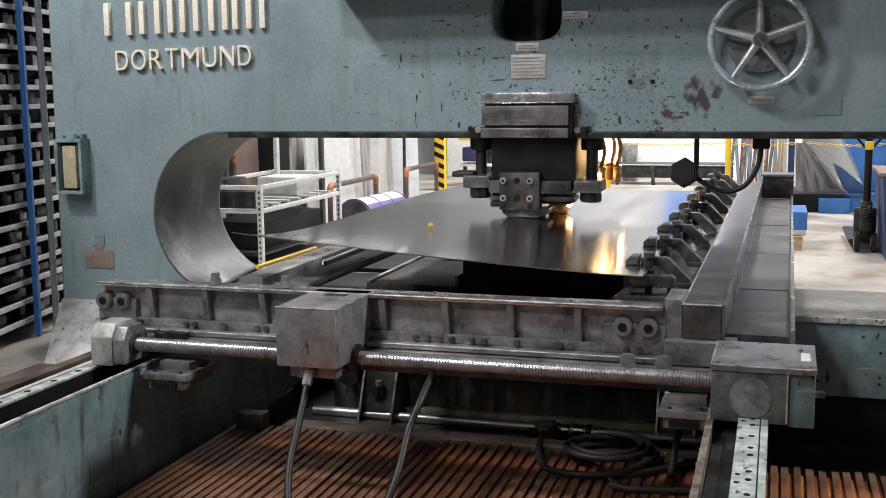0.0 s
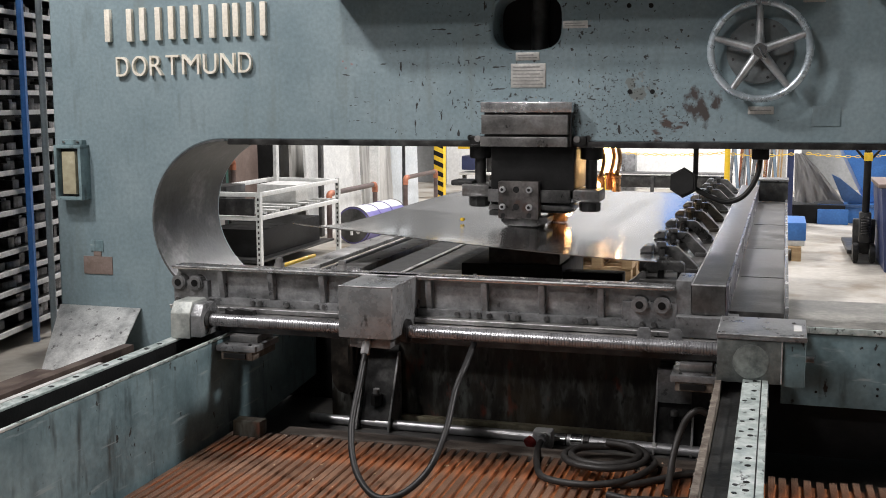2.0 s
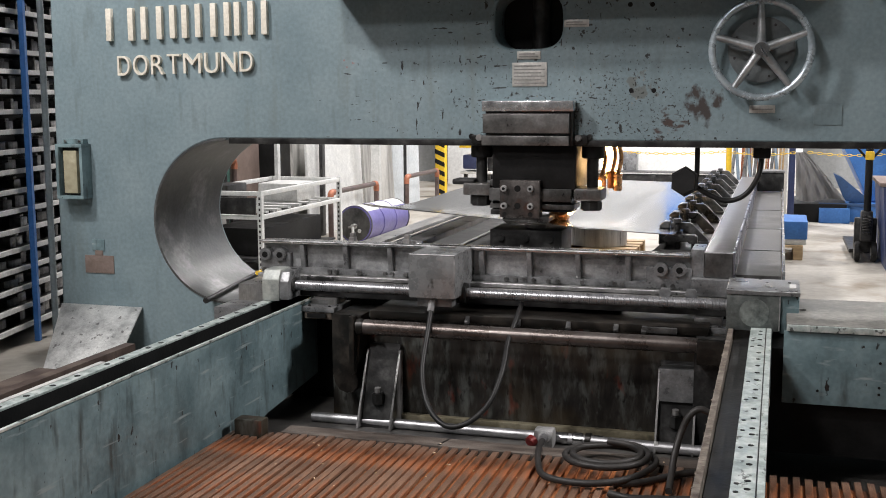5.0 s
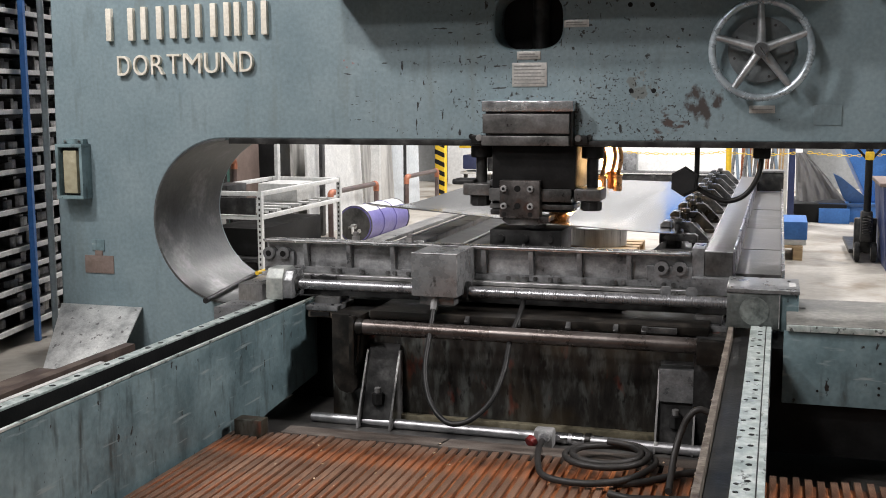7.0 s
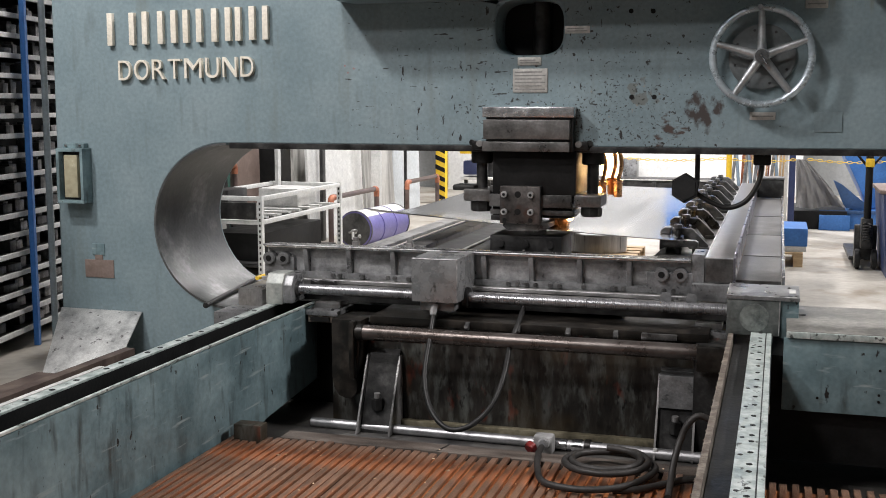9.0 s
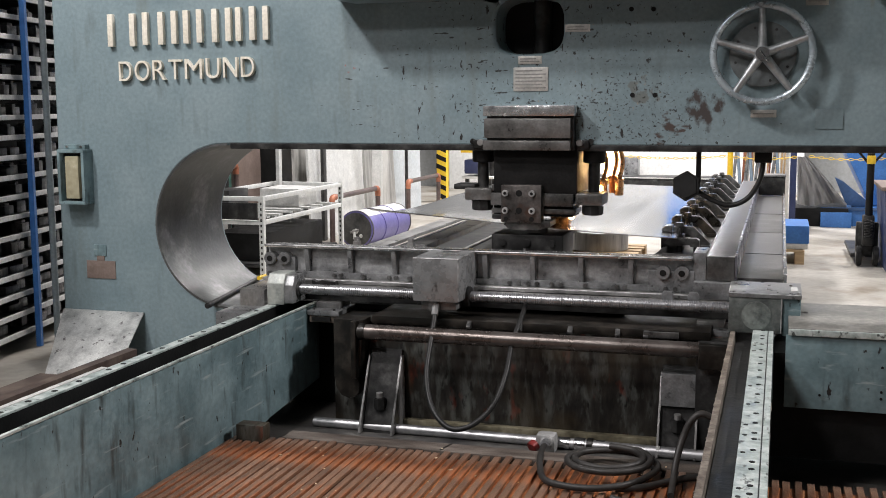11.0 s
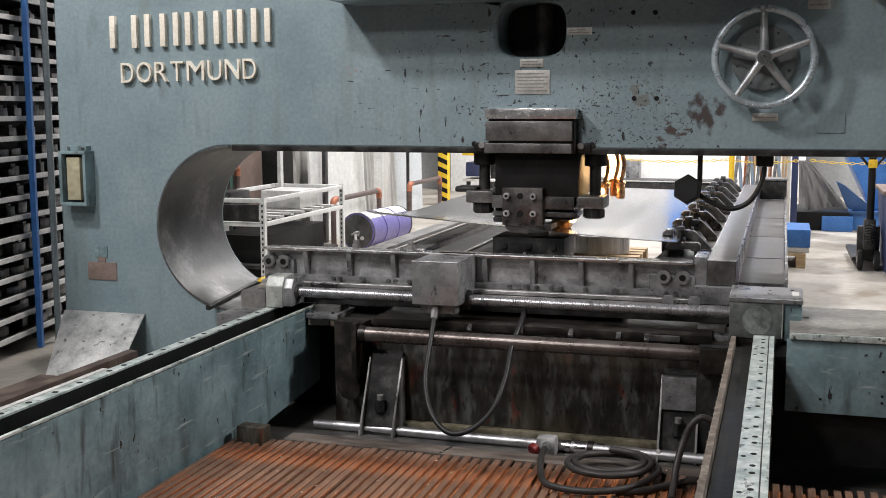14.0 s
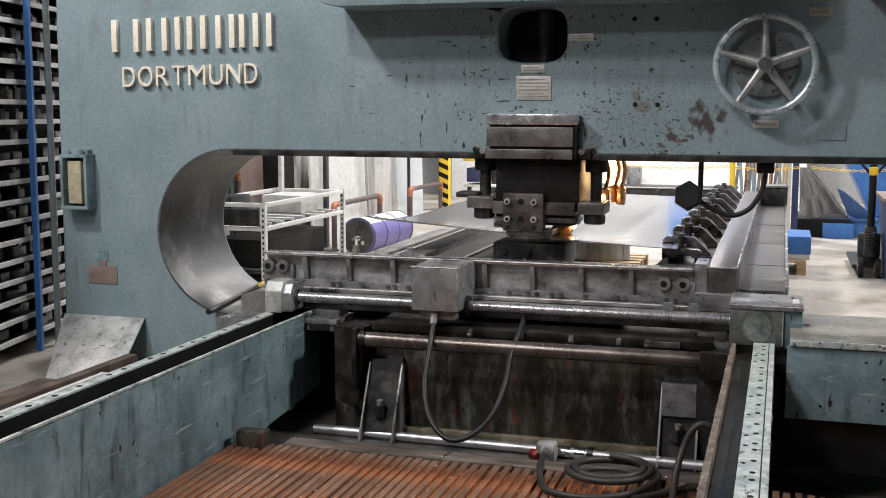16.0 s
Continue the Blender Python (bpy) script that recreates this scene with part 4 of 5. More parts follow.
    part("cable_gland", rod((-1.70, 5.54, 0.56), (-1.70, 5.51, 0.505), 0.02, 6, bevel=0.003), SCREWHEAD, box_)
    part("gland_block", box(-1.74, -1.69, 5.525, 5.559, 0.53, 0.577, 0.003), CAST, box_)
    loop = smooth_line([(-1.70, 5.515, 0.515), (-1.690, 5.414, 0.402), (-1.672, 5.273, 0.258), (-1.622, 5.162, 0.144), (-1.548, 5.089, 0.07), (-1.467, 5.06, 0.04),
                        (-1.375, 5.085, 0.066), (-1.297, 5.164, 0.146), (-1.265, 5.284, 0.27), (-1.272, 5.442, 0.393), (-1.255, 5.535, 0.478), (-1.26, 5.7, 0.54)], 8)
    part("cable", tube(loop, 0.0135, 14), RUBBER, c, "hanging black rubber cable loop")
    # long beam with the clamps
    lb = part("clamp_beam", box(-0.345, -0.205, 5.85, 11.6, 0.69, 0.82, 0.006), BEAMTOP, c, "long grey steel clamp beam")
    # same painted edge glints on the long beam
    part("worn_edge_glint", rod((-0.345, 5.852, 0.818), (-0.345, 11.6, 0.818), 0.004, 8), BARE, lb)
    part("worn_edge_glint", rod((-0.345, 5.852, 0.818), (-0.205, 5.852, 0.818), 0.004, 8), BARE, lb)
    part("beam_edge", box(-0.2045, -0.192, 5.853, 11.6, 0.695, 0.8225, 0.003), BEAMLINE, lb, "bright ground edge of the beam")
    part("clamp_ledge", box(-0.60, -0.347, 6.12, 11.6, 0.735, 0.79, 0.004), BEAMTOP, lb)
    part("end_plate", box(-0.412, -0.347, 5.86, 6.10, 0.66, 0.832, 0.004), CAST, lb)
    part("chain_tray", box(-0.1915, 0.034, 5.93, 8.05, 0.66, 0.70, 0.003), BEAMTOP, lb)
    part("chain_tray", box(-0.1915, 0.034, 8.07, 11.3, 0.66, 0.70, 0.003), BEAMTOP, lb)
    for y in (6.9, 9.4):
        part("tray_seam", box(-0.18, 0.03, y, y + 0.006, 0.7005, 0.703), DARK, lb)
    part("tray_lip", box(0.036, 0.052, 5.93, 11.3, 0.66, 0.722, 0.002), EDGE, lb)
    part("end_stop", box(-0.19, 0.055, 11.3, 11.5, 0.70, 0.88, 0.01), DARK, lb)
    part("end_stop_cap", box(-0.20, 0.06, 11.28, 11.55, 0.881, 0.90, 0.006), CAST, lb)
    for k in range(9):
        y = 6.38 + 0.58 * k
        # a bent arm that presses the jaw down on the sheet
        arm = [(-0.36, 0.792), (-0.36, 0.822), (-0.448, 0.908), (-0.462, 0.914), (-0.555, 0.914), (-0.562, 0.906), (-0.562, 0.884), (-0.48, 0.872), (-0.415, 0.792)]
        cl = part("sheet_clamp", prism(arm, "y", y - 0.024, y + 0.024, 0.004), CLAMP, c, "forged steel sheet clamp")
        part("clamp_heel", box(-0.412, -0.352, y - 0.04, y + 0.04, 0.7905, 0.812, 0.004), CLAMP, cl)
        part("clamp_post", rod((-0.525, y - 0.036, 0.79), (-0.525, y - 0.036, 0.905), 0.016, 12, bevel=0.003), DARK, cl)
        part("clamp_nut", rod((-0.525, y - 0.04, 0.915), (-0.525, y - 0.04, 0.937), 0.026, 6, bevel=0.003), CLAMP, cl)
        part("upper_jaw", prism([(-0.622, 0.886), (-0.622, 0.90), (-0.60, 0.918), (-0.566, 0.918), (-0.566, 0.886)], "y", y - 0.062, y + 0.05, 0.004), CLAMP, cl)
        part("lower_jaw", box(-0.625, -0.50, y - 0.06, y + 0.05, 0.7905, 0.868, 0.006), CLAMP, cl)
    # the first clamp is a flat bridge on two legs
    cl = part("sheet_clamp", prism([(-0.59, 0.842), (-0.565, 0.866), (-0.42, 0.869), (-0.404, 0.858), (-0.404, 0.822), (-0.45, 0.822), (-0.455, 0.832), (-0.56, 0.826)], "y", 6.16, 6.22, 0.004), CLAMP, c, "flat bridge-shaped steel sheet clamp")
    part("bridge_leg", rod((-0.51, 6.19, 0.735), (-0.51, 6.19, 0.83), 0.016, 12), DARK, cl)
    part("bridge_leg", rod((-0.425, 6.19, 0.735), (-0.425, 6.19, 0.825), 0.012, 12), DARK, cl)
    part("bridge_foot", prism([(-0.66, 0.735), (-0.66, 0.765), (-0.635, 0.78), (-0.60, 0.815), (-0.575, 0.825), (-0.575, 0.735)], "y", 6.15, 6.23, 0.004), CLAMP, cl)
    part("foot_plate", box(-0.68, -0.415, 5.97, 6.118, 0.70, 0.734, 0.004), BEAMTOP, lb)
    # arm that carries the sheet behind the beam
    part("support_arm", box(-2.02, -1.90, 5.97, 7.6, 0.775, 0.808, 0.004), STEEL, c)
    part("arm_end", box(-2.035, -1.885, 5.945, 5.968, 0.77, 0.815, 0.004), EDGE, c)


BEAMTOP = material("dark_ground_beam_steel", [(0.07, 0.068, 0.066), (0.13, 0.128, 0.125), (0.21, 0.208, 0.205)], (0.3, 0.48), 0.6, scale=7, fine=80)
NUTBOX = material("ground_plate_steel", [(0.20, 0.205, 0.207), (0.28, 0.286, 0.29), (0.36, 0.367, 0.372)], (0.2, 0.36), 0.45, scale=9, fine=90)
overlay(NUTBOX, (0.06, 0.06, 0.058), 26, 0.66, 0.74, stretch=(1, 1, 0.5))
PALEST = material("grey_green_cast_block", [(0.22, 0.24, 0.23), (0.36, 0.38, 0.36), (0.48, 0.49, 0.46)], (0.4, 0.6), 0.3, scale=9, fine=60, bump=0.04)
GREYGREEN = material("worn_grey_green_gearbox", [(0.06, 0.068, 0.066), (0.13, 0.145, 0.14), (0.22, 0.235, 0.225)], (0.35, 0.55), 0.35, scale=9, fine=60, bump=0.04)
GREYGREEN2 = material("patchy_round_cover", [(0.08, 0.09, 0.09), (0.18, 0.20, 0.19), (0.30, 0.33, 0.31)], (0.35, 0.55), 0.3, scale=16, fine=60)
BEAMLINE = material("blued_beam_side", [(0.16, 0.16, 0.19), (0.30, 0.30, 0.34)], (0.2, 0.4), 0.8, scale=6, fine=60)
# paler than the ribs: top light on the scuffed recess put into its colour
BEAMFACE = material("top_lit_scuffed_cast_face", [(0.16, 0.165, 0.17), (0.34, 0.347, 0.353), (0.52, 0.53, 0.535)], (0.25, 0.45), 0.3, scale=7, fine=90, bump=0.04)
overlay(BEAMFACE, (0.07, 0.07, 0.068), 6, 0.53, 0.75, stretch=(0.8, 1, 2.2))
# pale steel for painted glints along worn edges
BARE = material("rubbed_edge_glint", [(0.16, 0.16, 0.165), (0.42, 0.42, 0.425), (0.68, 0.68, 0.685)], (0.34, 0.5), 0.6, scale=16, fine=60, bump=0.0)
build_carriage()


def steel_sheet():
    """The clamped sheet: it lies in the clamps and curls up towards its free corner."""
    n, m = 24, 36
    x0, x1, y0, y1 = -2.28, -0.515, 6.06, 9.8
    bm = bmesh.new()
    def z(u, v):
        # the free side lifts, most of all at its near corner
        side = 1 - u
        y = (y1 - y0) * v
        return 0.878 + side ** 1.3 * (0.046 + 0.079 * math.exp(-y / 0.36)) - 0.006 * math.sin(2.2 * y) * side
    rows = []
    for layer in (0.0, 0.004):
        rows.append([[bm.verts.new((x0 + (x1 - x0) * i / n, y0 + (y1 - y0) * j / m, z(i / n, j / m) + layer)) for j in range(m + 1)] for i in range(n + 1)])
    for k, g in enumerate(rows):
        for i in range(n):
            for j in range(m):
                q = (g[i][j], g[i + 1][j], g[i + 1][j + 1], g[i][j + 1])
                bm.faces.new(q if k else q[::-1])
    lo, hi = rows
    rim = [(i, 0) for i in range(n + 1)] + [(n, j) for j in range(1, m + 1)] + [(i, m) for i in range(n - 1, -1, -1)] + [(0, j) for j in range(m - 1, 0, -1)]
    for (a, b), (p, q) in zip(rim, rim[1:] + rim[:1]):
        bm.faces.new((lo[a][b], lo[p][q], hi[p][q], hi[a][b]))
    bmesh.ops.translate(bm, verts=bm.verts, vec=-HOME)
    ob = part("steel_sheet", bm, SHEET)
    ob.location = HOME
    return tagged(ob, "large thin grey steel sheet curling at one corner", "metal sheet")


sheet = steel_sheet()


# ---- loose things round the press ----
def stray():
    # leaning scratched cover plate at the foot of the column
    bm = bmesh.new()
    a = [(-4.37, 6.085, 0.31), (-3.79, 6.085, 0.31), (-3.72, 5.62, 0.002), (-4.19, 5.62, 0.002)]
    vs = [bm.verts.new(p) for p in a] + [bm.verts.new((p[0], p[1] + 0.012, p[2])) for p in a]
    for f in ((0, 1, 2, 3), (7, 6, 5, 4), (0, 4, 5, 1), (1, 5, 6, 2), (2, 6, 7, 3), (3, 7, 4, 0)):
        bm.faces.new([vs[k] for k in f])
    bmesh.ops.recalc_face_normals(bm, faces=bm.faces)
    single("cover_plate", bm, SCRATCH, "scratched pale metal plate leaning on the press column", "metal plate")
    # flat steel bars stacked beside the rail
    stack = [(-3.22, -2.86, 1.5, 4.98, 0.0, 0.30, RUSTY), (-3.42, -3.24, 1.5, 4.55, 0.0, 0.31, RUSTY), (-3.12, -3.09, 2.0, 4.62, 0.304, 0.345, PALE), (-3.22, -3.16, 2.0, 5.0, 0.304, 0.35, RUSTY)]
    for x0, x1, y0, y1, z0, z1, m in stack:
        single("steel_bar", box(x0, x1, y0, y1, z0, z1, 0.004), m, "rust-brown flat steel bar lying beside the rail" if m is RUSTY else "pale flat steel bar lying on rusty stock", "steel bar", "bars beside the rail")
    # pry bar on a block in the throat
    single("steel_block", box(-3.06, -2.86, 5.66, 5.9, 0.0, 0.43, 0.01), CAST, "grey steel block standing beside the rail", "steel block")
    bm = rod((-3.285, 6.02, 0.40), (-3.375, 6.88, 0.428), 0.015, 14, bevel=0.004)
    rod((-3.285, 6.02, 0.40), (-3.28, 5.97, 0.398), 0.018, 14, bm=bm, bevel=0.004)
    single("pry_bar", bm, RUBBER, "black round bar lying in the press throat", "bar")
    # hose coil, valve and tail on the pit floor
    coil = thing("air_hose", (-0.655, 4.64, 0.024), "coiled black air hose with a chrome coupling valve", "hose")
    pts = [(-1.045, 5.20, -0.03), (-1.0, 4.86, 0.02), (-0.955, 4.62, 0.042), (-0.90, 4.45, 0.042), (-0.80, 4.385, 0.045), (-0.68, 4.375, 0.05), (-0.565, 4.42, 0.058)]
    for k in range(20):
        a = -0.62 + k * math.pi / 4
        r = 0.205 - 0.004 * k
        pts.append((-0.655 + r * math.cos(a), 4.655 + 0.95 * r * math.sin(a), 0.06 + 0.0035 * k - (0.02 if k > 10 else 0)))
    part("hose_run", tube(smooth_line(pts, 6), 0.0145, 14), HOSE, coil)
    part("hose_tail", tube(smooth_line([(-0.60, 4.415, 0.042), (-0.50, 4.46, 0.042), (-0.41, 4.55, 0.042), (-0.33, 4.63, 0.042), (-0.225, 4.68, 0.042)], 7), 0.0145, 14), HOSE, coil)
    part("hose_tail", tube(smooth_line([(-0.60, 4.30, 0.042), (-0.52, 4.27, 0.042), (-0.40, 4.29, 0.042), (-0.225, 4.33, 0.042)], 7), 0.0145, 14), HOSE, coil)
    part("hose_riser", tube(smooth_line([(-0.375, 4.38, 0.045), (-0.378, 4.52, 0.06), (-0.374, 4.6, 0.12), (-0.355, 4.66, 0.20), (-0.325, 4.68, 0.27), (-0.28, 4.69, 0.305), (-0.225, 4.70, 0.28)], 7), 0.0145, 14), HOSE, coil)
    valve = part("valve", box(-1.115, -1.015, 5.27, 5.36, -0.115, -0.02, 0.02), SCREWHEAD, coil)
    part("valve_cap", rod((-1.13, 5.25, -0.085), (-1.112, 5.275, -0.07), 0.03, 16, bevel=0.004), REDCAP, valve, "red cap")
    part("valve_neck", rod((-1.055, 5.29, -0.06), (-1.045, 5.18, -0.028), 0.027, 14, bevel=0.003), SCREWHEAD, valve)
    part("hose_ferrule", rod((-1.045, 5.20, -0.03), (-1.028, 5.07, -0.005), 0.02, 14, bevel=0.003), SCREW, valve)
    # gooseneck lamp under the upper arm
    gn = thing("gooseneck_lamp", (-0.09, 6.22, 1.36), "black gooseneck work lamp hanging under the press arm", "work lamp")
    part("mount", box(-0.13, -0.04, 6.16, 6.28, 1.28, 1.36, 0.01), BLACK, gn)
    part("gooseneck", tube(smooth_line([(-0.085, 6.22, 1.30), (-0.10, 6.2, 1.19), (-0.16, 6.2, 1.09), (-0.25, 6.2, 1.05), (-0.34, 6.2, 1.075), (-0.42, 6.2, 1.12)], 8), 0.014, 10), RUBBER, gn)
    bm = rod((-0.46, 6.26, 1.14), (-0.48, 6.17, 1.152), 0.05, 6, r2=0.085, bevel=0.008)
    rod((-0.48, 6.17, 1.152), (-0.485, 6.145, 1.155), 0.085, 6, r2=0.076, bm=bm, bevel=0.006)
    part("lamp_head", bm, BLACK, gn)
    part("strap", box(-0.437, -0.41, 6.25, 6.254, 1.17, 1.36), RUBBER, gn)


RUSTY = material("dark_rusty_steel", [(0.05, 0.035, 0.03), (0.09, 0.065, 0.055), (0.14, 0.11, 0.09)], (0.5, 0.7), 0.3, scale=6, fine=50)
HOSE = material("dusty_black_hose", [(0.018, 0.017, 0.016), (0.042, 0.039, 0.037)], (0.42, 0.6), scale=10, fine=60, spec=0.4)
REDCAP = material("red_valve_cap", [(0.14, 0.012, 0.012), (0.22, 0.02, 0.018)], (0.35, 0.5), scale=10, fine=60)
stray()


# ---- the tool rack beside the press ----
def tool_rack():
    head = radians(11.4)
    at = Vector((-4.72, 6.30, 0))
    turn = Matrix.Translation(at) @ Matrix.Rotation(head, 4, "Z")
    rack = thing("tool_rack", (0, 0, 0), "tall shelf rack with pale edges and a blue post", "shelf rack")
    rack.matrix_world = turn
    y0, y1, depth = -1.7, 2.4, 0.55

    def here(name, bm, mat, label=""):
        me = bpy.data.meshes.new(name)
        bm.to_mesh(me)
        bm.free()
        me.materials.append(mat)
        ob = new(name, me)
        ob.parent = rack
        if label:
            ob["label"] = label
        return ob

    here("post", box(-0.02, 0.016, -0.018, 0.018, 0, 2.7, 0.004), BLUE, "blue steel post")
    here("back_panel", box(-depth - 0.03, -depth, y0, y1, 0, 2.7), BLACK)
    z = 0.125
    levels = []
    while z < 2.55:
        s = here("shelf", box(-depth + 0.002, -0.062, y0, y1, z - 0.012, z, 0.002), DARK)
        here("shelf_edge", box(-0.058, -0.034, y0, y1, z - 0.022, z + 0.010, 0.003), PALE)
        levels.append(z)
        z += 0.128
    # pipe that stands by the rack
    single("stand_pipe", rod((-4.725, 6.50, 0), (-4.725, 6.50, 2.75), 0.022, 16), PIPE, "grey painted pipe standing beside the rack", "pipe")
    protos = []
    shapes = ([(0.10, 0.075), (0.14, 0.05), (0.07, 0.085), (0.11, 0.06)])
    for w, h in shapes:
        bm = box(-w / 2, w / 2, -0.04, 0.04, 0, h, 0.006)
        if h > 0.055:
            box(-w / 4, w / 4, -0.025, 0.025, h, h + 0.018, 0.004, bm=bm)
        ob = tagged(part("die_block", bm, BLOCK), "dark steel tool block lying on a rack shelf", "tool block", "tool blocks on the rack")
        protos.append(ob)
    first = True
    k = 0
    for z in levels:
        y = y0 + 0.05 + random.uniform(0, 0.1)
        while y < 1.6:
            if random.random() < 0.86:
                m = turn @ pose(-0.13 - random.uniform(0, 0.06), y, z + 0.001, 0, 0, random.uniform(78, 102))
                i = random.randrange(4)
                if k < 4 and protos[k] is not None:
                    protos[k].matrix_world = m
                else:
                    copy_thing(protos[i], m)
                k += 1
            y += random.uniform(0.14, 0.2)


BLOCK = material("dull_tool_steel", [(0.09, 0.09, 0.088), (0.20, 0.195, 0.19), (0.38, 0.37, 0.36)], (0.4, 0.6), 0.4, scale=12, fine=60, per_object=0.5)
PIPE = material("grey_pipe_paint", [(0.20, 0.24, 0.25), (0.28, 0.32, 0.33)], (0.4, 0.55), scale=8, fine=50)
tool_rack()


# ---- the hall behind the press ----
def angle_post(x, y, z0, z1, bm=None, w=0.045, t=0.004):
    bm = box(x - w / 2, x + w / 2, y - w / 2, y - w / 2 + t, z0, z1, bm=bm)
    return box(x + w / 2 - t, x + w / 2, y - w / 2 + t, y + w / 2, z0, z1, bm=bm)


def slotted_table():
    t = thing("angle_iron_table", (-4.85, 10.1, 0), "pale slotted angle-iron table with a slatted shelf", "work table")
    X0, X1, Y0, Y1 = -5.25, -4.47, 9.2, 11.1
    for x in (X0, X1):
        for y in (Y0, Y1):
            leg = part("leg", angle_post(x, y, 0, 0.78), WHITE, t)
            for k in range(14):
                part("slot", box(x - 0.008, x + 0.008, y - 0.0245, y - 0.0225, 0.05 + 0.05 * k, 0.075 + 0.05 * k), DARK, leg)
    for y in (Y0, Y1):
        part("rail", box(X0, X1, y - 0.02, y + 0.02, 0.735, 0.775, 0.003), WHITE, t)
        part("rail", box(X0, X1, y - 0.02, y + 0.02, 0.52, 0.56, 0.003), WHITE, t)
    for x in (X0, X1):
        part("rail", box(x - 0.02, x + 0.02, Y0 + 0.03, Y1 - 0.03, 0.735, 0.775, 0.003), WHITE, t)
        part("rail", box(x - 0.02, x + 0.02, Y0 + 0.03, Y1 - 0.03, 0.52, 0.56, 0.003), WHITE, t)
    for k in range(7):
        y = Y0 + 0.2 + k * 0.25
        part("shelf_slat", box(X0 + 0.03, X1 - 0.03, y - 0.035, y + 0.035, 0.562, 0.58), PALE, t)
    part("bottom_shelf", box(X0 + 0.03, X1 - 0.03, Y0 + 0.05, Y1 - 0.05, 0.12, 0.14), DARK, t)
    part("cross_rail", box(X0 + 0.03, X1 - 0.03, Y0 - 0.05, Y0 - 0.022, 0.57, 0.72, 0.004), DARK, t)
    single("tool_box", box(-5.15, -4.95, 9.5, 9.9, 0.58, 0.80, 0.01), DARK, "dark metal box on the angle-iron table", "box")
    single("tool_box", box(-5.05, -4.62, 10.35, 10.8, 0.58, 0.76, 0.01), PALE, "pale metal box on the angle-iron table", "box")
    single("steel_box", box(-5.15, -4.6, 9.5, 10.9, 0.14, 0.40, 0.01), BLACK, "black box on the lower table shelf", "box")


WHITE = material("off_white_slotted_steel", [(0.55, 0.56, 0.55), (0.70, 0.71, 0.69)], (0.4, 0.55), 0.1, scale=8, fine=50)
slotted_table()


def drum():
    d = thing("steel_drum", (-4.45, 12.2, 0), "violet and white steel drum lying on its side", "drum")
    r = 0.205
    a, b = Vector((-4.53, 11.70, r)), Vector((-4.44, 12.76, r))
    u = (b - a).normalized()
    part("drum_body", rod(a, b, r, 48), PURPLE, d)
    for s in (0.0, 0.33, 0.66, 1.0):
        part("hoop", rod(a + u * (s * 1.05 + 0.005), a + u * (s * 1.05 + 0.025), r + 0.008, 48, bevel=0.003), PURPLE if 0 < s < 1 else DULL, d)
    part("drum_end", rod(a - u * 0.004, a + u * 0.003, r - 0.015, 40), DULL, d)
    bm = rod(a - u * 0.05 + Vector((0.0, 0, -0.02)), a + Vector((0.0, 0, -0.02)), 0.03, 16)
    part("tap", bm, PALE, d)
    part("bung", rod(a - u * 0.02 + Vector((0.06, 0, -0.07)), a + Vector((0.06, 0, -0.07)), 0.022, 12, bevel=0.004), PALE, d)
    part("spout", rod(a - u * 0.05 + Vector((0.0, 0, -0.02)), a - u * 0.07 + Vector((0.01, 0, -0.10)), 0.016, 12), PALE, d)
    part("tap_handle", rod(a - u * 0.05 + Vector((-0.05, 0, -0.03)), a - u * 0.05 + Vector((0.05, 0, 0.0)), 0.012, 10), STEEL, d)
    # grey-white band over the drum's upper side
    bm = bmesh.new()
    side = u.cross(Vector((0, 0, 1)))
    rings = []
    for s in (0.03, 1.05):
        rings.append([bm.verts.new(a + u * s + (r + 0.003) * (math.cos(t) * side + math.sin(t) * Vector((0, 0, 1)))) for t in np.linspace(radians(46), radians(150), 25)])
    for k in range(24):
        bm.faces.new((rings[0][k], rings[0][k + 1], rings[1][k + 1], rings[1][k]))
    part("upper_band", bm, PALE, d, "grey-white upper side of the drum")


drum()


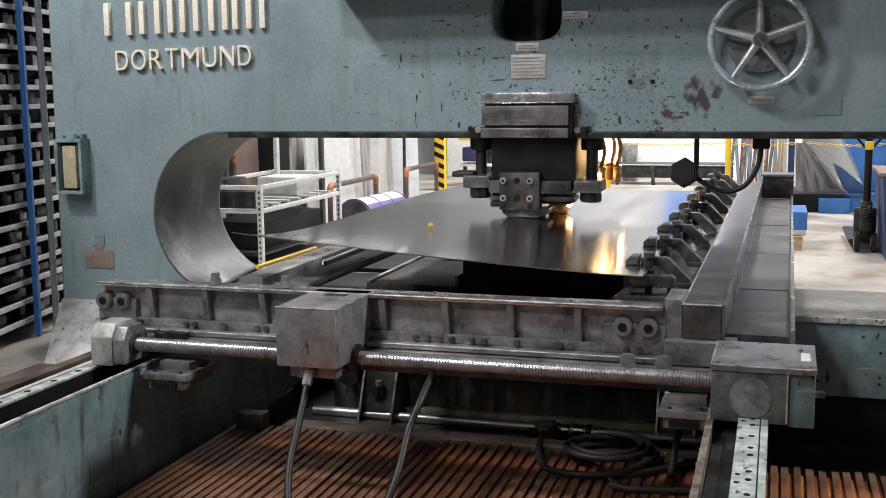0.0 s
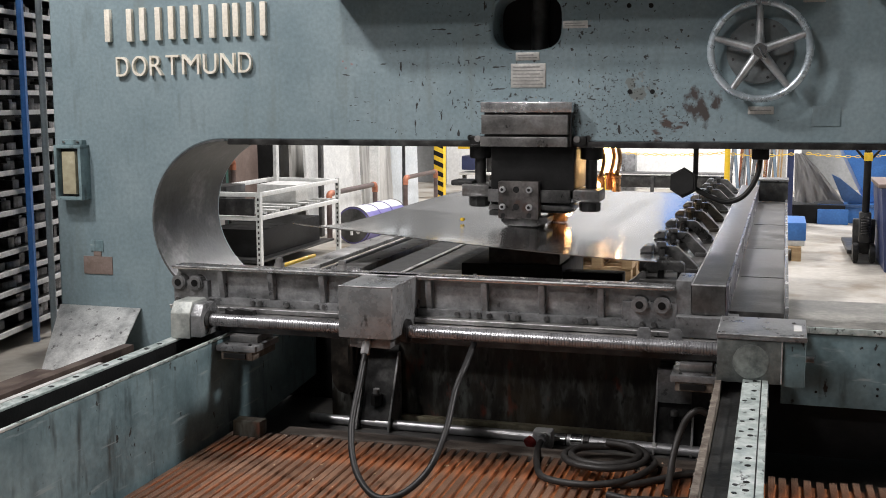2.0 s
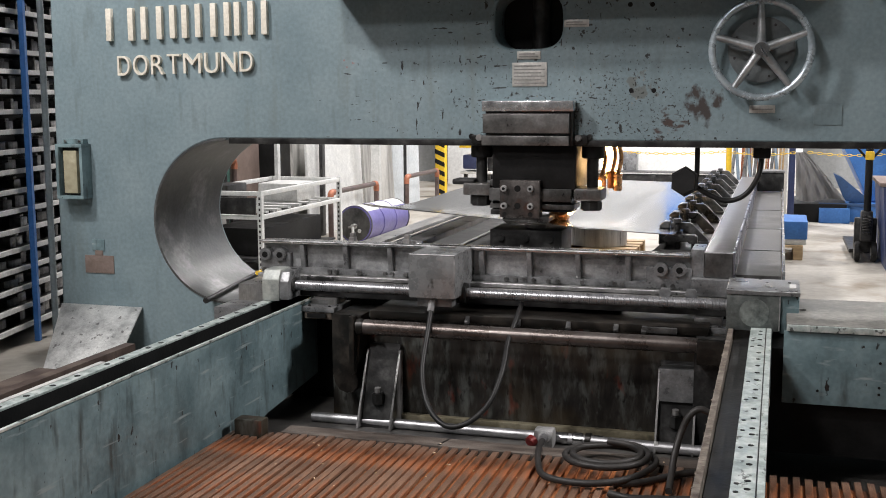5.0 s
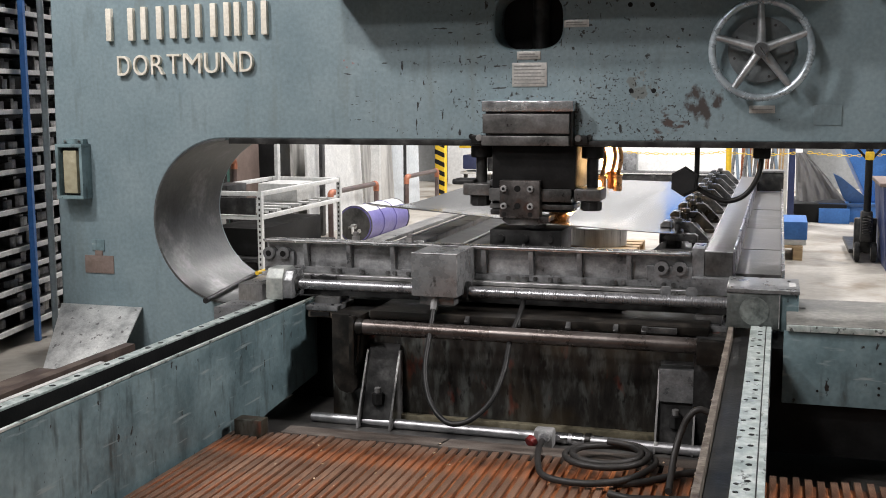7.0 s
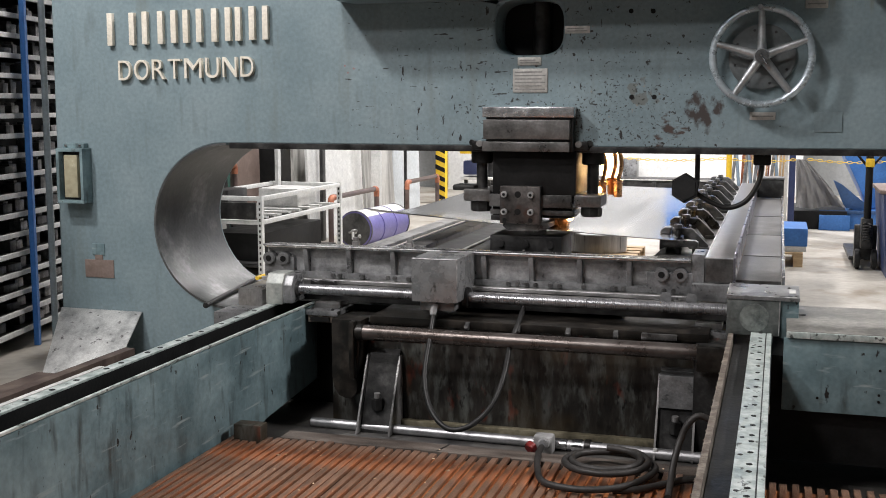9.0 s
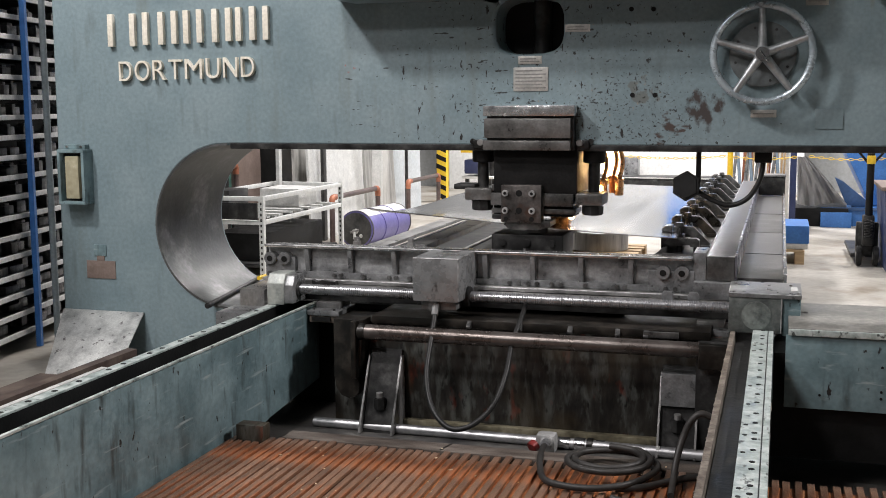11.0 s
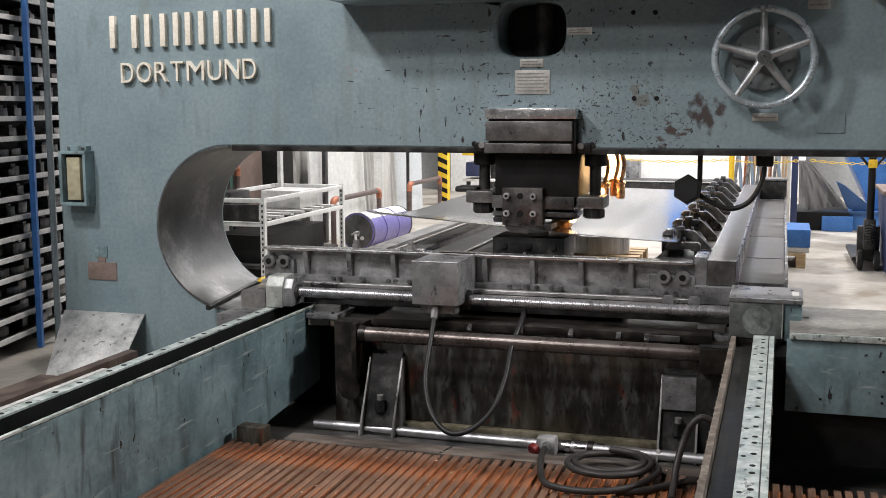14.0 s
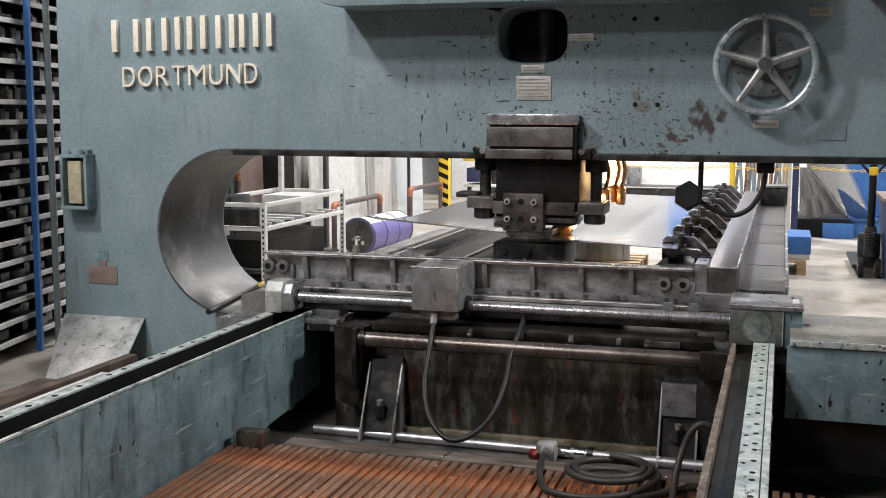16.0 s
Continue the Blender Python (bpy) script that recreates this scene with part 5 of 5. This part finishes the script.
def sheet_rack():
    """Upright steel plates held apart by bent pipes."""
    for y0, y1, x, lean, m, h in ((12.0, 13.75, -5.22, 0.05, WHITE, 1.25), (12.0, 13.9, -5.42, 0.03, PANEL, 1.7), (13.95, 15.1, -5.25, 0.10, PANEL, 1.8), (14.7, 16.4, -5.30, 0.04, PANELW, 1.75),
                                 (10.5, 10.95, -5.75, 0.03, DARK, 1.6), (10.9, 11.4, -5.95, 0.05, DARK, 1.8), (11.5, 12.2, -5.95, 0.02, BROWN, 1.7), (12.5, 14.0, -6.2, 0.02, DARK, 1.8), (9.7, 10.55, -5.62, 0.04, DARK, 1.7), (10.0, 10.3, -5.40, 0.03, PANEL, 0.5), (10.45, 11.0, -5.40, 0.04, DARK, 0.55)):
        bm = prism([(x, 0.0), (x + 0.03, 0.0), (x + 0.03 - lean, h), (x - lean, h)], "y", y0, y1)
        single("steel_plate", bm, m, "large steel plate standing upright in a rack" if m is not DARK else "dark steel plate standing upright in a rack", "steel plate", "plates in the rack")
    for x, y0, y1, z in ((-4.98, 12.1, 13.65, 0.52), (-4.98, 14.9, 16.35, 0.52), (-5.6, 12.55, 13.3, 0.90), (-5.9, 11.0, 11.5, 0.92)):
        dv = thing("pipe_divider", (x, y0, 0), "dark bent pipe divider with copper elbows between plates", "pipe rack", "pipe dividers")
        part("leg", rod((x, y0, 0), (x, y0, z - 0.02), 0.032, 14), PIPEB, dv)
        part("leg", rod((x, y1, 0), (x, y1, z - 0.02), 0.032, 14), PIPEB, dv)
        part("rail", rod((x, y0 + 0.03, z), (x, y1 - 0.03, z), 0.032, 14), PIPEB, dv)
        for y, d in ((y0, 1), (y1, -1)):
            part("elbow", tube(smooth_line([(x, y, z - 0.10), (x, y, z - 0.04), (x, y + d * 0.012, z - 0.012), (x, y + d * 0.04, z), (x, y + d * 0.10, z)], 5), 0.037, 14), COPPER, dv, "copper-red pipe elbow")
    # dark strips: one post, the others paint the shaded gaps between plates
    for y, w, h, m in ((10.98, 0.07, 1.6, PALE), (12.2, 0.09, 1.7, DARK), (14.14, 0.05, 1.7, BLACK), (15.29, 0.035, 1.7, DARK)):
        single("rack_upright_and_gap", box(-5.16, -5.12, y, y + w, 0, h, 0.004), m, "dark post and gap shade between the rack plates" if m is not PALE else "pale steel upright of the plate rack", "post")
    single("grey_upright", box(-5.1, -4.98, 13.78, 13.86, 0, 1.7, 0.004), PALE, "pale steel upright of the plate rack", "post")
    single("green_cabinet", box(-7.2, -6.28, 12.5, 13.0, 0, 1.9, 0.01), GREENC, "dull green steel cabinet behind the table", "cabinet")
    single("black_cabinet", box(-6.22, -5.80, 12.38, 12.48, 0, 1.8, 0.01), BLACK, "flat black steel cabinet behind the table", "cabinet")
    single("dark_cabinet", box(-6.9, -6.3, 13.1, 14.5, 0, 1.9, 0.01), BLACK, "black steel cabinet behind the plates", "cabinet")


PIPEB = material("dull_brown_pipe", [(0.07, 0.05, 0.045), (0.15, 0.11, 0.10)], (0.35, 0.55), 0.3, scale=6, fine=50)
PANEL = material("mill_grey_plate", [(0.26, 0.255, 0.24), (0.40, 0.395, 0.375), (0.52, 0.515, 0.49)], (0.4, 0.6), 0.3, scale=2.2, fine=30, stretch=(1, 2.5, 0.35), stops=(0.4, 0.6))
PANELW = material("pale_blue_plate", [(0.48, 0.52, 0.54), (0.60, 0.64, 0.66)], (0.4, 0.6), 0.2, scale=1.6, fine=30)
sheet_rack()


def far_hall():
    post = thing("striped_post", (-5.3, 17.6, 0), "yellow post with black hazard stripes", "post")
    part("post_body", box(-5.36, -5.20, 17.5, 17.66, 0, 1.15, 0.01), YELLOW, post)
    for k in range(7):
        z = 0.03 + k * 0.155
        part("stripe", prism([(-5.362, z + 0.07), (-5.198, z), (-5.198, z + 0.075), (-5.362, z + 0.145)], "y", 17.494, 17.4985), BLACK, post)
    lift = thing("yellow_lift", (-4.9, 18.3, 0), "yellow steel beam over dark machinery", "machine")
    part("lift_beam", box(-5.15, -4.55, 18.2, 18.4, 0.78, 1.0, 0.01), YELLOW, lift)
    part("lift_column", box(-4.72, -4.60, 18.45, 18.6, 0, 1.2, 0.01), DARK, lift)
    part("engine", box(-5.12, -4.75, 18.3, 18.8, 0.42, 0.66, 0.03), NAVY, lift)
    part("lift_shelf", box(-5.15, -4.6, 18.25, 18.8, 0.34, 0.38, 0.01), PALE, lift)
    for x in (-5.1, -4.7):
        part("lift_leg", box(x, x + 0.06, 18.3, 18.36, 0, 0.38), DARK, lift)
    bench = thing("roller_bench", (-1.8, 19.2, 0), "long dark steel roller bench", "bench")
    part("bench_beam", box(-3.3, -0.7, 19.1, 19.2, 0.12, 0.32, 0.01), DARK, bench)
    for x in (-3.2, -2.6, -2.0, -1.4, -0.8):
        part("bench_leg", box(x - 0.03, x + 0.03, 19.05, 19.095, 0, 0.33, 0.004), DARK, bench)
    part("bench_top", box(-3.3, -0.7, 19.05, 19.6, 0.33, 0.36, 0.005), DARK, bench)
    part("bench_lip", box(-3.3, -0.7, 19.04, 19.0495, 0.335, 0.352), PALE, bench)
    single("grey_bin", box(-2.62, -2.38, 19.8, 20.1, 0.0, 0.66, 0.02), CAST, "tall grey steel bin before the far wall", "bin")
    # stands for the white lower wall, widened to be mirrored in the sheet
    single("white_wall_face", box(-6.0, 0.4, 20.4, 20.5, 0, 1.7, 0.01), WHITEWALL, "plain white lower face of the far wall", "screen")
    single("yellow_post", rod((-0.535, 13.0, 0), (-0.535, 13.0, 1.25), 0.031, 20), YELLOW, "yellow round steel safety post", "post")
    # stock rods standing in trestles
    tr = thing("rod_stand", (-0.2, 14.0, 0), "trestle stand with upright coloured metal rods", "rod stand")
    for x in (-0.5, -0.36, -0.24, -0.05):
        part("trestle_leg", rod((x - 0.10, 14.0, 0.0), (x, 14.05, 1.08), 0.02, 8), CAST, tr)
        part("trestle_leg", rod((x + 0.10, 14.0, 0.0), (x, 14.05, 1.08), 0.02, 8), BLUEGREY, tr)
    for k in range(16):
        x = -0.46 + 0.032 * k + random.uniform(-0.008, 0.008)
        part("stock_rod", rod((x, 14.12, 0.0), (x + 0.05, 14.2, 1.5), 0.011, 8), random.choice((COPPER, PALLETW, PALE, BRASS)), tr)
    single("white_pillar", box(0.0, 0.11, 14.3, 14.42, 0, 2.6, 0.006), WHITE, "white painted steel pillar", "pillar")
    single("navy_cabinet", box(0.125, 0.20, 14.5, 15.1, 0.0, 1.4, 0.01), NAVY, "narrow navy steel cabinet", "cabinet")
    # chain between posts
    bm = bmesh.new()
    for a, b in (((-1.85, 13.0, 1.0), (-0.575, 13.0, 1.0)), ((-0.575, 13.0, 1.0), (0.2, 13.0, 0.99)), ((0.33, 13.0, 1.0), (1.2, 13.0, 0.98))):
        n = int((b[0] - a[0]) / 0.05)
        for k in range(n):
            s = k / n
            x = a[0] + (b[0] - a[0]) * s
            z = a[2] - 0.05 * 4 * s * (1 - s) * 0.6
            ring = [(x + 0.03 * math.cos(t), 13.0 + (0.012 * math.sin(t) if k % 2 else 0), z + (0 if k % 2 else 0.012 * math.sin(t))) for t in np.linspace(0, 2 * math.pi, 9)]
            tube(ring, 0.004, 5, bm)
    tagged(single("safety_chain", bm, YELLOW, "yellow plastic safety chain between posts", "chain"), kind="stuff")
    single("chain_post", rod((1.25, 13.0, 0), (1.25, 13.0, 1.1), 0.03, 12), YELLOW, "slim yellow chain barrier post", "post")
    single("chain_post", rod((-1.88, 13.0, 0), (-1.88, 13.0, 1.1), 0.03, 12), YELLOW, "slim yellow chain barrier post", "post")
    # tipping hopper under a sheet
    hop = thing("blue_hopper", (1.3, 16.0, 0), "large blue sloped steel hopper", "hopper")
    part("hopper_body", prism([(0.55, 1.5), (2.9, 1.5), (2.9, 0.25), (1.15, 0.25)], "y", 15.6, 17.0, 0.01), BLUE, hop)
    part("hopper_base", box(0.90, 2.9, 15.3, 16.9, 0.0, 0.24, 0.01), BLUE, hop)
    part("base_foot", box(0.52, 0.895, 15.1, 15.19, 0.0, 0.19, 0.01), BLUE, hop)
    part("hopper_rib", prism([(0.69, 0.62), (0.80, 0.565), (1.12, 0.30), (1.12, 0.245), (0.95, 0.245), (0.84, 0.27)], "y", 15.42, 15.59, 0.006), RIBB, hop)
    part("hopper_lip", box(0.52, 2.9, 15.27, 15.299, 0.205, 0.245, 0.006), RIBB, hop)
    bm = bmesh.new()
    rows = []
    for j in range(25):
        v = j / 24
        row = []
        for i in range(41):
            u = i / 40
            left, right = 0.215 + 0.02 * v, 0.32 + 0.53 * v ** 0.9
            fold = 0.045 * math.sin(9 * u + 2.5 * v) + 0.025 * math.sin(21 * u - 3 * v + 1) + 0.012 * math.sin(43 * u + 8 * v)
            row.append(bm.verts.new((left + (right - left) * u, 15.38 + fold * (0.25 + v), 0.89 - 0.62 * v - 0.02 * math.sin(6 * u) * v)))
        rows.append(row)
    for p, q in zip(rows, rows[1:]):
        for i in range(40):
            bm.faces.new((p[i], p[i + 1], q[i + 1], q[i]))
    bmesh.ops.solidify(bm, geom=list(bm.faces), thickness=0.004)
    single("plastic_sheet", bm, TARP, "crumpled grey plastic sheet hung beside the hopper", "plastic sheet")
    single("dark_skid", box(0.14, 0.86, 15.2, 16.4, 0.0, 0.235, 0.01), BLACK, "black steel skid under the plastic sheet", "skid")
    # pallet with a blue crate
    pallet((-0.14, 11.55), "pale wooden pallet with a blue crate")
    cr = thing("blue_crate", (0.06, 11.95, 0.145), "blue plastic crate standing on a pallet", "crate")
    part("crate_body", box(-0.2, 0.30, 11.6, 12.3, 0.20, 0.38, 0.012), BLUE, cr)
    part("crate_foot", box(-0.19, 0.29, 11.61, 12.29, 0.145, 0.20, 0.004), PALE, cr)
    pallet((-1.58, 9.66), "pale wooden pallet behind the press")
    pallet((-1.57, 9.64), "pale wooden pallet stacked on another pallet", 0.143)
    ring = rod((-1.55, 10.1, 0.2855), (-1.55, 10.1, 0.45), 0.26, 48, bevel=0.006)
    single("steel_ring", ring, RINGST, "bright turned steel ring standing on a pallet", "steel ring")
    # pallet truck
    tk = thing("pallet_truck", (0.85, 11.6, 0), "black pallet truck with upright handle", "pallet truck")
    part("handle_pole", rod((0.845, 11.62, 0.45), (0.845, 11.62, 1.2), 0.035, 16), BLACK, tk)
    part("handle_clip", box(0.805, 0.885, 11.56, 11.60, 1.0, 1.08, 0.006), YELLOW, tk)
    for s in (-1, 1):
        part("handle_strut", rod((0.845, 11.62, 0.98), (0.845 + s * 0.12, 11.62, 1.12), 0.012, 8), BLACK, tk)
    part("pump", box(0.79, 0.90, 11.58, 11.72, 0.20, 0.5, 0.02), DARK, tk)
    part("pump_spring", threaded_up(0.845, 11.55, 0.28, 0.46, 0.035), DARK, tk)
    for x in (0.765, 0.92):
        w = part("wheel", rod((x - 0.025, 11.6, 0.1), (x + 0.025, 11.6, 0.1), 0.1, 24, bevel=0.01), RUBBER, tk)
        part("wheel_hub", rod((x - 0.029, 11.6, 0.1), (x + 0.029, 11.6, 0.1), 0.04, 16), STEEL, w)
    part("fork_head", box(0.74, 0.95, 11.72, 11.80, 0.08, 0.42, 0.015), DARK, tk)
    for x in (0.76, 0.9):
        part("fork", box(x - 0.06, x + 0.06, 11.80, 12.9, 0.06, 0.10, 0.01), DARK, tk)
    bn = thing("navy_container", (1.4, 11.4, 0), "navy steel container with a red-brown rim", "container")
    part("container_body", prism([(0.93, 0.78), (2.0, 0.78), (2.0, 0.0), (0.985, 0.0)], "y", 11.0, 12.0, 0.01), NAVY, bn)
    part("container_rim", box(0.90, 2.02, 10.98, 12.02, 0.785, 0.82, 0.008), BROWN, bn)
    # dark table behind the press under the sheet
    rt = thing("rear_table", (-2.4, 8.2, 0), "long steel support table under the metal sheet", "machine table")
    part("slide_plate", box(-3.10, -2.94, 6.98, 11.2, 0.47, 0.50, 0.004), STEEL, rt, "bare grey slide plate")
    # black fill for the dark channel below the sheet
    part("table_channel", box(-2.935, -2.28, 6.98, 11.2, 0.40, 0.43, 0.004), BLACK, rt)
    part("channel_side", box(-2.935, -2.91, 6.98, 11.2, 0.431, 0.468, 0.003), DARK, rt)
    part("table_top", box(-2.275, -1.72, 6.98, 11.2, 0.46, 0.50, 0.005), OILY, rt)
    part("table_edge", box(-2.277, -2.25, 6.98, 11.2, 0.501, 0.515, 0.002), STEEL, rt)
    part("table_edge", box(-1.74, -1.72, 6.98, 11.2, 0.501, 0.56, 0.002), STEEL, rt)
    for x in (-3.03, -2.2, -1.8):
        for y in (7.2, 9.4):
            part("table_leg", box(x - 0.04, x + 0.04, y - 0.04, y + 0.04, 0, 0.40), DARK, rt)
    ft = thing("front_table", (-2.4, 6.5, 0.37), "steel bed plates beside the die on the press throat", "machine table")
    part("slide_plate", box(-3.10, -2.94, 6.05, 6.97, 0.372, 0.50, 0.004), STEEL, ft, "bare grey slide plate")
    part("table_channel", box(-2.935, -2.28, 6.05, 6.97, 0.372, 0.40, 0.004), BLACK, ft)
    part("table_top", box(-2.275, -1.72, 6.05, 6.97, 0.372, 0.50, 0.005), OILY, ft)
    part("table_edge", box(-2.277, -2.25, 6.05, 6.97, 0.501, 0.515, 0.002), STEEL, ft)
    part("table_edge", box(-1.74, -1.72, 6.05, 6.97, 0.501, 0.56, 0.002), STEEL, ft)
    single("yellow_stick", rod((-3.125, 6.36, 0.515), (-3.105, 7.25, 0.515), 0.014, 10), YELLOW, "slim yellow stick lying on the slide plate", "stick")
    tagged(part("wall_panel", box(-1.92, -0.7, 20.93, 20.996, 1.75, 4.6, 0.01), BLUE), "tall blue steel panel on the far wall", "wall panel", kind="structure")


def plug():
    bm = rod((-1.72, 7.13, 0.0), (-1.72, 7.13, 0.018), 0.014, 16, bevel=0.005)
    bmesh.ops.translate(bm, verts=bm.verts, vec=Vector((1.72, -7.13, 0)))
    return tagged(part("yellow_plug", bm, YELLOW), "small yellow plastic plug lying on the sheet", "plug")


def threaded_up(x, y, z0, z1, r):
    pts = [(x + r * math.cos(k * 0.7), y + r * math.sin(k * 0.7), z0 + (z1 - z0) * k / 60) for k in range(61)]
    return tube(pts, 0.008, 6)


def pallet(corner, label, up=0.0):
    x, y = corner
    p = thing("pallet", (x, y, up), label, "pallet", "wooden pallets")
    for k in range(5):
        part("deck_board", box(x - 0.2 + 0.0, x + 0.40, y + k * 0.19, y + k * 0.19 + 0.13, up + 0.122, up + 0.142, 0.003), PALLETW, p)
    for xx in (x - 0.2, x + 0.05, x + 0.31):
        for yy in (y, y + 0.38, y + 0.76):
            part("block", box(xx, xx + 0.09, yy, yy + 0.13, up + 0.02, up + 0.12, 0.003), PALLETW, p)
        part("runner", box(xx, xx + 0.09, y, y + 0.89, up, up + 0.019), PALLETW, p)


WHITEWALL = material("plain_white_panel", [(0.70, 0.71, 0.70), (0.78, 0.79, 0.78)], (0.5, 0.7), scale=1.5, fine=20)
RIBB = material("worn_dark_blue_paint", [(0.02, 0.06, 0.15), (0.035, 0.09, 0.22)], (0.4, 0.55), scale=6, fine=40)
RINGST = material("turned_ring_steel", [(0.36, 0.36, 0.365), (0.60, 0.60, 0.605)], (0.25, 0.4), 0.45, scale=5, fine=60, stretch=(4, 4, 0.3))
BLUEGREY = material("blue_grey_paint", [(0.16, 0.22, 0.28), (0.22, 0.29, 0.36)], (0.4, 0.55), scale=6, fine=40)
far_hall()

cap = plug()
CAP = Vector((-1.72, 7.13, 0.9195))


# ---- what moves ----
def motions():
    run = [(0, -1.684), (0.5, -1.531), (1, -1.356), (1.5, -1.196), (2, -1.024), (2.5, -0.860), (3, -0.692), (3.5, -0.529), (4, -0.364),
           (4.5, -0.198), (5, -0.05), (5.5, 0.0), (6.5, -0.003), (7, 0.0), (7.5, 0.004), (8, 0.004), (9, 0.0), (10.2, -0.004), (11.5, -0.010), (12.5, -0.021),
           (13.5, -0.03), (14.5, -0.043), (16, -0.052)]
    for ob in (carriage, sheet):
        walk(ob, [(t, pose(HOME.x - 0.015 * s, HOME.y + 1.02 * s, HOME.z, 0, 0, 0.3 * s)) for t, s in run])
    walk(cap, [(t, pose(HOME.x - 0.015 * s, HOME.y + 1.02 * s, HOME.z, 0, 0, 0.3 * s) @ Matrix.Translation(CAP - HOME)) for t, s in run])


motions()
